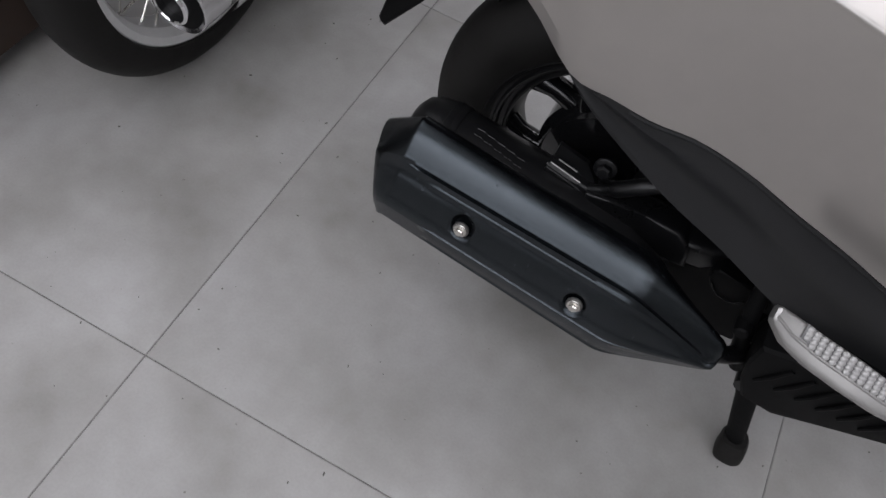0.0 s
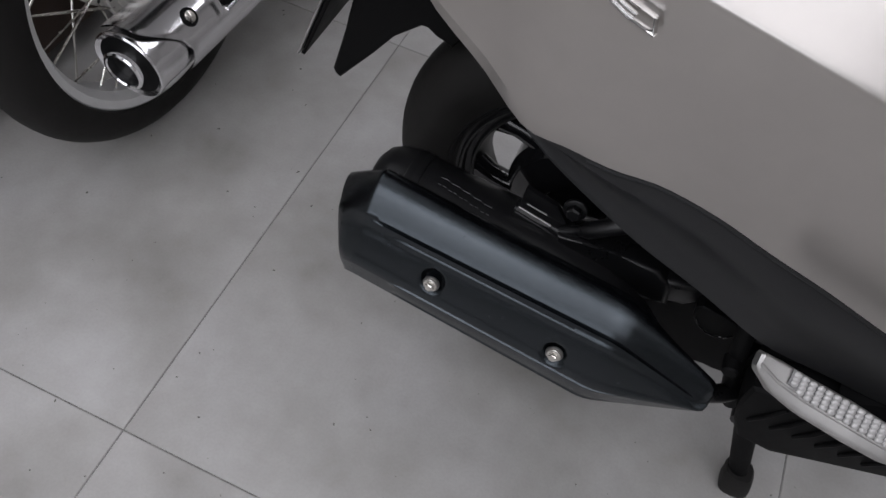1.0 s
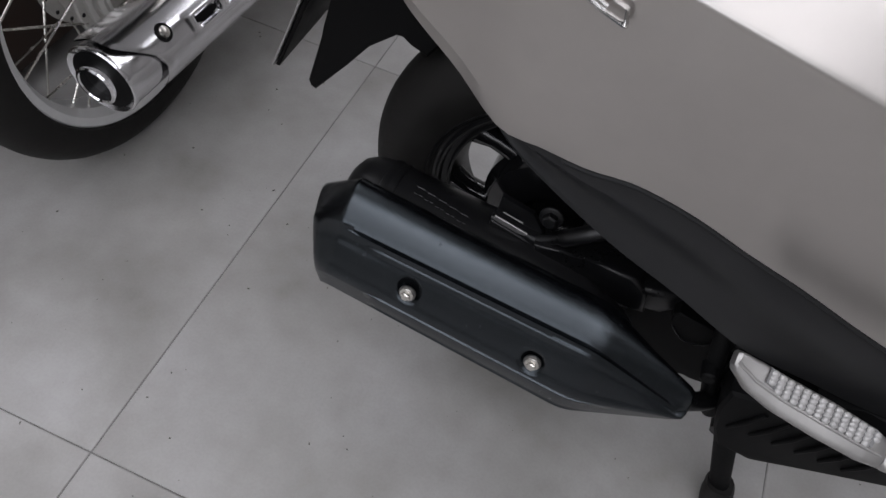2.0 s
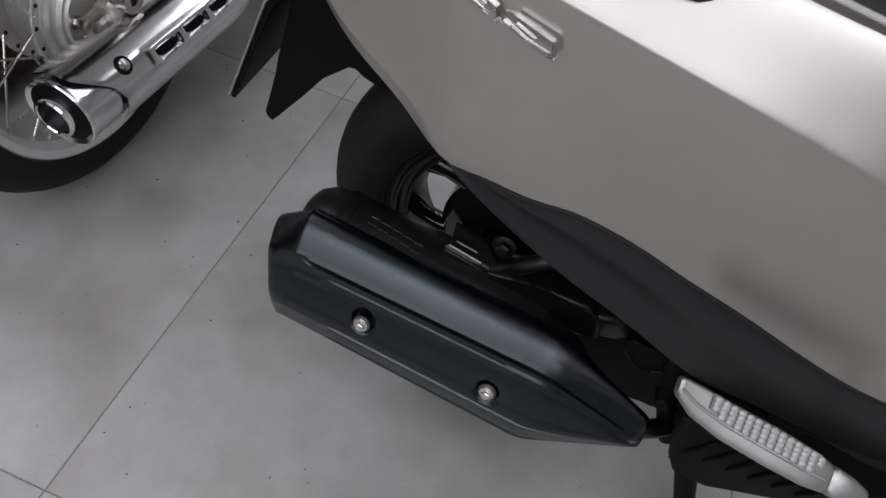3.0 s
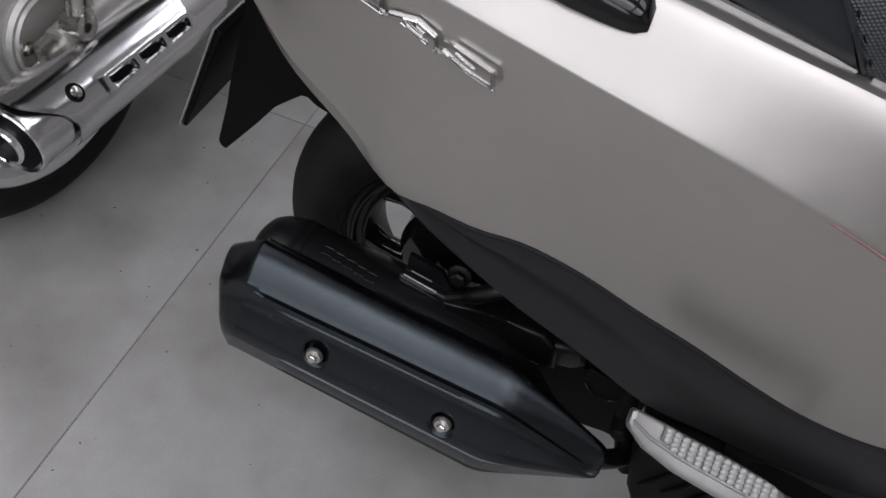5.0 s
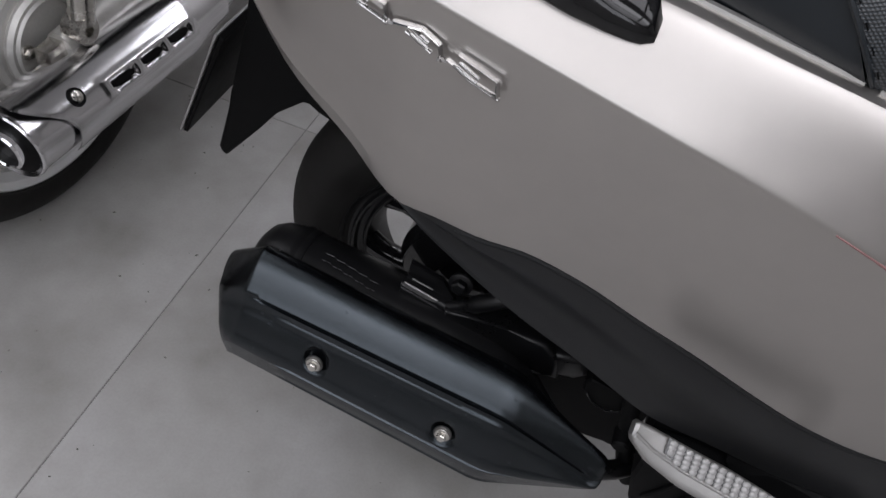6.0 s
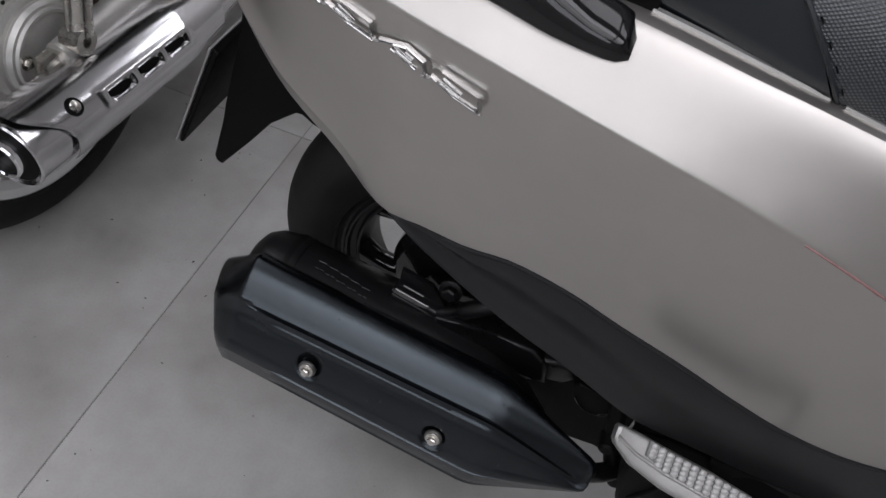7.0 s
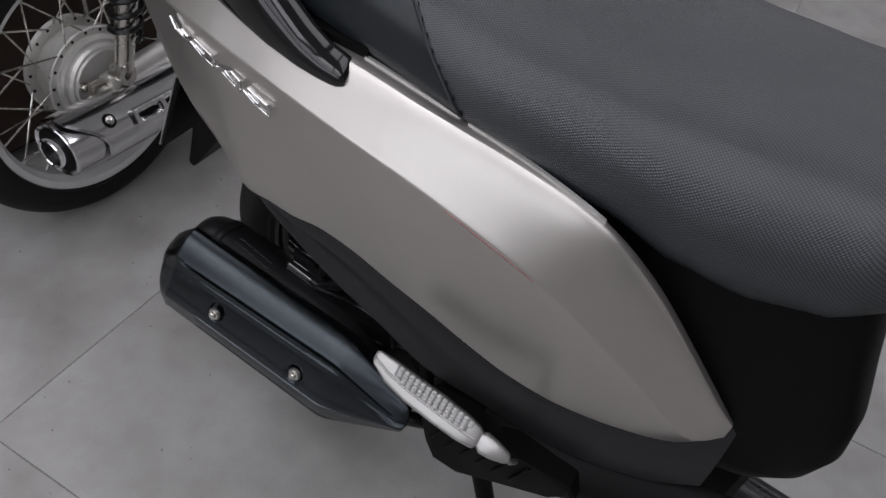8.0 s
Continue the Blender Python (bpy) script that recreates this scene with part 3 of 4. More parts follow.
def badge(sc, panel):
    """Four plain chrome shapes on the flank, joined by a ribbon."""
    a, b = Vector((-0.1950, -0.1795, 0.7040)), Vector((-0.0470, -0.2090, 0.6760))
    d = (b - a).normalized()
    out = Vector((-0.14, -0.97, 0.14)).normalized()
    up = out.cross(d).normalized()
    if up.z < 0:
        up = -up
    out = d.cross(up) if d.cross(up).y < 0 else up.cross(d)
    step = (b - a).length / 4
    for k in range(4):
        bm = bmesh.new()
        o = a + d * (step * (k + 0.04))
        w, h, lean = step * 0.86, 0.0102, -0.0032

        def pt(u, v, lift=0.0):
            sag = out * 0.0012 * math.sin(math.pi * (k + u) / 4)
            return o + d * (u * w + v * lean) + up * (v * h - h * 0.42) + out * (0.0006 + lift) + sag

        # bars of the shape: from, to, half width
        bars = [((0.22, 1.0), (0.97, 0.94), 0.0015), ((0.97, 0.94), (1.02, 0.06), 0.0015), ((0.0, 0.34), (0.50, 0.05), 0.0016), ((0.45, 0.06), (1.02, 0.06), 0.0018), ((0.24, 0.58), (0.60, 0.42), 0.0014)]
        if k == 0:
            bars = [((0.22, 0.95), (0.45, 0.30), 0.0018), ((0.40, 0.22), (1.0, 0.10), 0.0020), ((0.75, 0.75), (1.0, 0.62), 0.0014)]
        if k == 2:
            bars = [((0.05, 0.42), (0.60, 1.0), 0.0018), ((0.60, 1.0), (0.95, 0.80), 0.0018), ((0.95, 0.80), (1.02, 0.08), 0.0015), ((0.30, 0.30), (0.80, 0.12), 0.0016), ((0.42, 0.66), (0.72, 0.50), 0.0013)]
        for (u0, v0), (u1, v1), wd in bars:
            p, q = pt(u0, v0), pt(u1, v1)
            t = (q - p).normalized()
            sd = out.cross(t)
            sec = [(-wd, 0), (wd, 0), (wd * 0.72, 0.0016), (wd * 0.30, 0.0030), (-wd * 0.55, 0.0018)]
            loft([[e + sd * x + out * y for x, y in sec] for e in (p - t * wd * 0.5, q + t * wd * 0.5)], True, True, bm)
        part("badge_shape", bm, BADGE_CHROME, panel, "raised chrome badge shape", 20)
        if k < 3:
            p, q = pt(0.95, 0.02), pt(1.18, 0.30)
            bm = loft([[e - up * 0.0019, e + up * 0.0019, e + up * 0.0012 + out * 0.0020, e - up * 0.0010 + out * 0.0016] for e in (p, q)])
            part("badge_ribbon", bm, BADGE_CHROME, panel, "chrome link between the badge shapes", 20)


def rear_fender(sc):
    poly = [(-0.3535, 0.3600), (-0.3515, 0.3545), (-0.3450, 0.3505), (-0.305, 0.405), (-0.282, 0.438), (-0.268, 0.459), (-0.257, 0.469), (-0.246, 0.470), (-0.234, 0.462), (-0.222, 0.448), (-0.19, 0.50), (-0.19, 0.66), (-0.29, 0.68), (-0.300, 0.60), (-0.305, 0.53), (-0.3325, 0.441)]
    part("mudguard", prism(poly, -0.040, 0.040, "y", 0.006, 3), BLACK_PLASTIC, sc, "matt black rear mudguard")
    bm = bmesh.new()
    p = [(-0.321, 0.519), (-0.374, 0.388), (-0.378, 0.389), (-0.326, 0.523)]
    prism(p, -0.062, 0.062, "y", 0.0012, 1, bm)
    pl = part("plate_holder", bm, BLACK_PLASTIC, sc, "black plate holder")
    bm = bmesh.new()
    prism([(-0.327, 0.523), (-0.379, 0.389), (-0.381, 0.390), (-0.329, 0.524)], -0.064, 0.064, "y", 0.0004, 1, bm)
    part("plate", bm, PLATE, pl, "blank grey metal plate")
    part("tail_housing", prism([(-0.25, 0.665), (-0.30, 0.68), (-0.345, 0.735), (-0.33, 0.78), (-0.24, 0.79), (-0.2, 0.70)], -0.125, 0.125, "y", 0.015, 3), BLACK_PLASTIC, sc)


def rear_wheel(sc):
    c = (-0.049, 0.0, 0.294)
    prof = []
    for k in range(20):
        a = math.pi * (k / 19 - 0.5) * 1.25
        prof.append((0.052 * math.sin(a), 0.180 + 0.050 * math.cos(a)))
    prof += [(0.038, 0.150), (-0.038, 0.150)]
    wh = part("rear_wheel", revolve(prof, c, "y", 72), RUBBER, sc, "black tubeless rear tyre and black wheel", 40)
    rim = [(-0.043, 0.160), (-0.046, 0.157), (-0.043, 0.154), (-0.038, 0.152), (-0.036, 0.147), (-0.039, 0.1445), (-0.038, 0.142), (-0.032, 0.140), (-0.029, 0.135), (-0.0315, 0.1325), (-0.030, 0.130), (-0.022, 0.127), (-0.012, 0.124),
           (0.012, 0.124), (0.030, 0.130), (0.038, 0.150), (0.043, 0.160), (0.036, 0.158), (-0.036, 0.158)]
    part("rim", revolve(rim, c, "y", 80), TUBE_BLACK, wh, "gloss black cast rim", 24)
    part("hub", revolve([(-0.05, 0.0), (-0.05, 0.030), (-0.047, 0.040), (-0.052, 0.044), (-0.052, 0.052), (-0.046, 0.066), (-0.040, 0.080), (-0.024, 0.090), (0.03, 0.090), (0.05, 0.070), (0.05, 0.0)], c, "y", 48, None, False), GLOSS_BLACK, wh, "", 30)
    for k in range(5):
        a = radians(206 + 72 * k)
        for sweep, y0 in ((-20, -0.020), (16, -0.014)):
            rr = []
            for s, wd, tk in ((0.052, 0.015, 0.018), (0.072, 0.0135, 0.016), (0.092, 0.0125, 0.014), (0.110, 0.0120, 0.013), (0.128, 0.016, 0.014)):
                b = a + radians(sweep) * (0.15 + 0.85 * ((s - 0.052) / 0.076) ** 1.6)
                d = Vector((math.cos(b), 0, math.sin(b)))
                e = Vector((-d.z, 0, d.x))
                rr.append(ring(Vector(c) + d * s + Vector((0, y0, 0)), e, Vector((0, 1, 0)), wd, tk, 16, 2.6))
            part("spoke", loft(rr), GLOSS_BLACK, wh, "", 40)


def muffler(sc):
    c = (-0.125, 0.309)
    rings = []
    for x, r in ((-0.258, 0.026), (-0.257, 0.034), (-0.251, 0.043), (-0.240, 0.0495), (-0.226, 0.0520), (-0.221, 0.0525), (-0.2205, 0.0540), (-0.217, 0.0545), (-0.214, 0.0535), (-0.2120, 0.0535), (-0.209, 0.0540), (-0.2055, 0.0535), (-0.205, 0.0525), (-0.06, 0.0525),
                 (0.0, 0.048), (0.04, 0.036), (0.075, 0.020), (0.085, 0.012)):
        dz = -(x + 0.2) * 0.10
        rings.append(ring((x, c[0] - max(0.0, x + 0.02) * 0.35, c[1] + dz), (0, 1, 0), (0, 0, 1), r, r, 56))
    body = part("muffler", loft(rings), TUBE_BLACK, sc, "black painted steel muffler", 40)
    # heat shield: six guide lines (upper edge, groove, strip edge, flank, ridge, lower edge) at four stations
    stations = [
        (0.00, [(-0.282, -0.140, 0.328), (-0.274, -0.176, 0.3229), (-0.2704, -0.184, 0.3162), (-0.2625, -0.199, 0.2978), (-0.2561, -0.204, 0.2729), (-0.2479, -0.206, 0.2605)]),
        (0.09, [(-0.2367, -0.1515, 0.3734), (-0.2364, -0.1885, 0.3512), (-0.2361, -0.1945, 0.3422), (-0.2389, -0.2125, 0.3162), (-0.2416, -0.2135, 0.2948), (-0.2412, -0.211, 0.2694)]),
        (0.74, [(0.0276, -0.174, 0.3662), (0.0279, -0.2065, 0.3485), (0.0280, -0.2150, 0.3430), (0.0269, -0.2335, 0.3121), (0.0266, -0.2345, 0.2889), (0.0261, -0.2305, 0.2569)]),
        (1.00, [(0.1264, -0.190, 0.3215), (0.1219, -0.2055, 0.3057), (0.1207, -0.2080, 0.3024), (0.1252, -0.2115, 0.2995), (0.1263, -0.2115, 0.2950), (0.1242, -0.208, 0.2845)]),
    ]
    deeper = Vector((0.05, 0.48, -0.87))  # the strip face and the flank lie back from the band
    screws = (Vector((-0.153, -0.2165, 0.3180)), Vector((-0.018, -0.2269, 0.3074)))

    def ease(v):
        v = max(0.0, min(1.0, v))
        return v * v * (3 - 2 * v)

    def guide(q):
        d = 0.025 * ease((q - 0.6) / 0.1) * ease((1.0 - q) / 0.1)
        return [sum((Vector([interp(v, [(k, st[j][m]) for k, st in stations]) for m in range(3)]) for v in (q - d, q - d / 2, q, q + d / 2, q + d)), Vector()) / 5 for j in range(6)]

    qs = [0.0, 0.02, 0.04, 0.06, 0.075, 0.084, 0.09, 0.096, 0.105] + [0.11 + 0.62 * k / 150 for k in range(151)] + [0.735, 0.74, 0.745, 0.755] + [0.765 + 0.235 * k / 30 for k in range(31)]
    rows = []
    for q in qs:
        a, b, r, m, f2, lo = guide(q)
        sink = ease((q - 0.02) / 0.07) * ease((1.0 - q) / 0.2)
        r, m = r + deeper * 0.0043 * sink, m + deeper * 0.0082 * sink
        x = r.x
        round_cap = math.sin(math.pi * min(q / 0.09, 1.0)) * 0.006
        strip = ease((x + 0.216) / 0.030) * ease((0.060 - x) / 0.08)
        groove = ease((x + 0.236) / 0.030) * (1.0 if x < 0.03 else 0.55 + 0.45 * ease((0.06 - x) / 0.03)) * ease((0.118 - x) / 0.012)
        ridge = ease((x + 0.192) / 0.02) * ease((0.062 - x) / 0.05)
        chord = (b - a).length
        lip = 0.12 + 0.88 * ease((0.085 - x) / 0.05)
        row = [a + Vector((0, 0.012, -0.0085)) * lip, a + Vector((0, 0.008, -0.0036)) * lip, a + Vector((0, 0.004, -0.0009)) * lip]
        for k in range(13):
            u = k / 12
            h1 = 2 * u**3 - 3 * u**2 + 1
            h2 = u**3 - 2 * u**2 + u
            h3 = -2 * u**3 + 3 * u**2
            h4 = u**3 - u**2
            row.append(a * h1 + Vector((0, -0.985, -0.17)) * chord * h2 + b * h3 + Vector((0, -0.68, -0.73)) * chord * h4)
        inward = Vector((0, 0.68, -0.73))
        row += [b.lerp(r, 0.06) + inward * 0.0012 * groove, b.lerp(r, 0.12) + inward * 0.0030 * groove, b.lerp(r, 0.24) + inward * 0.0032 * groove, b.lerp(r, 0.31) + inward * 0.0012 * groove - inward * 0.0006 * strip]
        row += [b.lerp(r, 0.38) - inward * 0.0010 * strip, b.lerp(r, 0.58) - inward * 0.0006 * strip, b.lerp(r, 0.84) - inward * 0.0002 * strip]
        edge = Vector((0, -0.75, 0.66))
        row += [b.lerp(r, 0.95) + edge * 0.0013 * strip, r.lerp(m, 0.03) + edge * 0.0013 * strip, r.lerp(m, 0.11) + edge * 0.0004 * strip, r.lerp(m, 0.17)]
        swell = Vector((0, -0.0006, 0.0002)) * min(1.0, (r - m).length / 0.02)
        for u in (0.24, 0.32, 0.40, 0.48, 0.56, 0.64, 0.72, 0.80, 0.88, 0.96):
            row.append(r.lerp(m, u) + swell * math.sin(math.pi * u))
        for u in (0.04, 0.12, 0.20, 0.28, 0.36, 0.44, 0.52, 0.60, 0.68, 0.78):
            row.append(m.lerp(f2, u) + Vector((0, -0.0010, 0)) * math.sin(math.pi * u))
        row += [f2 + Vector((0, 0.0012, 0.0012)) * ridge, f2 + Vector((0, -0.0006, 0.0004)) * ridge, f2 + Vector((0, -0.0008, -0.0004)) * ridge, f2 + Vector((0, 0.0014, -0.0020)) * ridge]
        row += [f2.lerp(lo, 0.35), f2.lerp(lo, 0.60), f2.lerp(lo, 0.78), f2.lerp(lo, 0.82) + Vector((0, 0.0022, 0)) * ridge, f2.lerp(lo, 0.90) + Vector((0, 0.0018, 0)) * ridge, lo, lo + Vector((0, 0.004, -0.0014)), lo + Vector((0, 0.014, 0.001))]
        for k, p in enumerate(row):
            for sv in screws:
                d = math.hypot(p.x - sv.x, (p.z - sv.z) * 1.05)
                if k > 24 and d < 0.0145:
                    p.y += 0.0044 * ease((0.0145 - d) / 0.0055)
            if round_cap and k > 2:
                p.x -= round_cap * (0.3 + 0.7 * min(1.0, k / 20))
        rows.append(row)
    end = [Vector((-0.262, -0.150, 0.305)).lerp(p, 0.80) for p in rows[0]]
    rows = [[Vector((-0.256, -0.150, 0.305)).lerp(p, 0.45) for p in rows[0]], end] + rows
    tip = Vector((0.131, -0.199, 0.302))
    rows += [[tip.lerp(p, 0.86) + Vector((0.0035, 0, 0)) for p in rows[-1]], [tip.lerp(p, 0.45) + Vector((0.004, 0, 0)) for p in rows[-1]]]
    shield = part("heat_shield", sheet(rows, 0.0016, (0, 1, -0.3)), HEAT_BLACK, body, "textured matt black steel heat shield", 50)
    for sv in screws:
        out = Vector((0, -0.95, 0.30)).normalized()
        u, v = Vector((1, 0, 0)), out.cross(Vector((1, 0, 0)))
        o = sv + Vector((0, 0.0040, 0))
        bm = loft([ring(o + out * h, u, v, rr, rr, 28) for h, rr in ((-0.001, 0.0086), (0.0008, 0.0088), (0.0014, 0.0084), (0.0016, 0.0062), (0.0010, 0.0058))])
        part("washer", bm, WASHER, shield, "dull dark steel washer")
        hex_bolt("screw", o + out * 0.0014, out, 0.0070, shield, STEEL, "bright plated hexagon screw")
    # stamped lettering of the maker, as plain raised bars, on the tube's upper side; grey for its light edges
    for k in range(5):
        x = -0.183 + k * 0.0125
        zc = c[1] - (x + 0.2) * 0.10

        def on_tube(dx, deg):
            return Vector((x + dx, c[0] - math.cos(radians(deg)) * 0.0527, zc - dx * 0.1 + math.sin(radians(deg)) * 0.0527))

        bm = bmesh.new()
        mid = 91 - k * 2
        for p, q in (((-0.0045, -5), (-0.0008, -5)), ((0.0012, -5), (0.0045, -5)), ((-0.0042, 5), (0.0042, 5))):
            tube([on_tube(p[0], mid + p[1]), on_tube(q[0], mid + q[1])], 0.00045, 5, bm)
        part("stamped_mark", bm, STAMP_GREY, body)
        bm = bmesh.new()
        for dx in (-0.0035, -0.001, 0.003):
            tube([on_tube(dx, mid - 24), on_tube(dx + 0.0006, mid - 17)], 0.00035, 5, bm)
        part("stamped_bar", bm, STAMP_GREY, body)
    part("exhaust_pipe", tube(spline([(0.110, -0.196, 0.300), (0.130, -0.190, 0.296), (0.150, -0.176, 0.288), (0.185, -0.140, 0.270), (0.23, -0.11, 0.262), (0.30, -0.06, 0.262)], 20), 0.0095, 16), ENGINE_BLACK, sc, "black exhaust pipe")


def engine_side(sc):
    """The black swing arm, its bracket and the engine behind the muffler."""
    rr = []
    for x, y0, y1, z0, z1 in ((-0.108, -0.122, -0.106, 0.338, 0.362), (-0.075, -0.123, -0.102, 0.328, 0.358), (-0.050, -0.125, -0.095, 0.320, 0.354), (0.0, -0.127, -0.085, 0.315, 0.350), (0.052, -0.128, -0.080, 0.317, 0.353),
                              (0.080, -0.124, -0.075, 0.318, 0.356), (0.098, -0.112, -0.070, 0.322, 0.356)):
        ctr = Vector((x, (y0 + y1) / 2, (z0 + z1) / 2))
        rr.append(ring(ctr, Vector((0, 1, 0)), Vector((0, 0, 1)), (y1 - y0) / 2, (z1 - z0) / 2, 28, 5))
    arm = part("swing_arm", loft(rr), ENGINE_BLACK, sc, "black painted steel swing arm", 40)
    part("arm_face", prism([(-0.0599, 0.3540), (-0.0346, 0.3581), (0.0044, 0.3629), (0.0409, 0.3634), (0.0598, 0.3465), (0.0656, 0.3164), (0.0337, 0.3146), (-0.0029, 0.3183), (-0.0513, 0.3202)], -0.1285, -0.100, "y", 0.0055, 3), ENGINE_BLACK, arm, "black painted arm side", 50)
    part("arm_prong", tube(spline([(-0.058, -0.118, 0.350), (-0.035, -0.117, 0.366), (-0.008, -0.113, 0.388), (0.02, -0.10, 0.400)], 14), [0.006] * 4 + [0.009] * 10, 12), ENGINE_BLACK, arm)
    part("arm_seam", tube([(-0.051, -0.1265, 0.3195), (-0.004, -0.1285, 0.3145), (0.012, -0.129, 0.3155), (0.050, -0.1295, 0.3175)], [0.0012, 0.0012, 0.0026, 0.0010], 8), ENGINE_BLACK, arm)
    part("bracket", prism([(-0.1064, 0.3600), (-0.1042, 0.3668), (-0.0686, 0.3580), (-0.0705, 0.3510)], -0.1225, -0.1205, "y", 0.0007, 1), STEEL_DULL, arm, "bare steel bracket edge")
    part("bracket_edge", tube([(-0.0977, -0.1195, 0.3728), (-0.0761, -0.1195, 0.3679)], 0.0008, 6), STEEL_DULL, arm)
    part("bracket_face", prism([(-0.1100, 0.3430), (-0.1066, 0.3600), (-0.0705, 0.3510), (-0.0560, 0.3440), (-0.0530, 0.3250), (-0.0860, 0.3340)], -0.1245, -0.1195, "y", 0.0010, 1), ENGINE_BLACK, arm, "black painted bracket")
    part("bracket_web", prism([(-0.106, 0.340), (-0.104, 0.386), (-0.070, 0.378), (-0.050, 0.350), (-0.052, 0.322)], -0.113, -0.107, "y", 0.002), ENGINE_BLACK, arm)
    part("weld_bead", tube(spline([(-0.112, -0.126, 0.343), (-0.098, -0.127, 0.339), (-0.085, -0.1275, 0.336), (-0.070, -0.1275, 0.330), (-0.051, -0.1275, 0.3235)], 22), [(0.0034 if k < 7 else 0.0018) + 0.0011 * (k % 3 == 0) for k in range(22)], 8), STEEL_DULL, arm, "uneven bright weld bead")
    hex_bolt("pivot_nut", (-0.053, -0.108, 0.379), (0, -1, 0.2), 0.012, arm, ENGINE_BLACK)
    part("crankcase", block((-0.02, -0.085, 0.24), (0.24, 0.10, 0.44), 0.03, 3), ENGINE_BLACK, sc, "black engine case")
    part("gear_case", block((-0.12, 0.06, 0.22), (0.20, 0.14, 0.40), 0.03, 3), ENGINE_BLACK, sc)
    poly = [(0.089, 0.338), (0.094, 0.344), (0.110, 0.3425), (0.130, 0.3405), (0.1375, 0.335), (0.1385, 0.318), (0.133, 0.309), (0.122, 0.303), (0.108, 0.305), (0.097, 0.314), (0.091, 0.324)]
    cap = part("filler_cap", prism(poly, -0.132, -0.100, "y", 0.005, 3), BLACK_PLASTIC, sc, "glossy black moulded cap", 30)
    ctr = Vector((0.115, -0.1335, 0.324))
    edge = [ctr + (Vector((x, -0.1335, z)) - ctr) * 0.80 for x, z in poly]
    part("cap_ridge", tube(edge[5:], 0.0009, 8), GLOSS_BLACK, cap)
    part("engine_hanger", prism([(0.03, 0.312), (0.075, 0.335), (0.14, 0.345), (0.165, 0.30), (0.166, 0.216), (0.150, 0.214), (0.131, 0.220), (0.113, 0.212), (0.094, 0.231), (0.055, 0.255), (0.03, 0.285)], -0.112, -0.098, "y", 0.004, 2), BLACK_PLASTIC, sc, "black engine hanger")
    part("rear_shock", tube([(-0.10, 0.11, 0.30), (-0.02, 0.11, 0.58)], 0.025, 16), ENGINE_BLACK, sc)


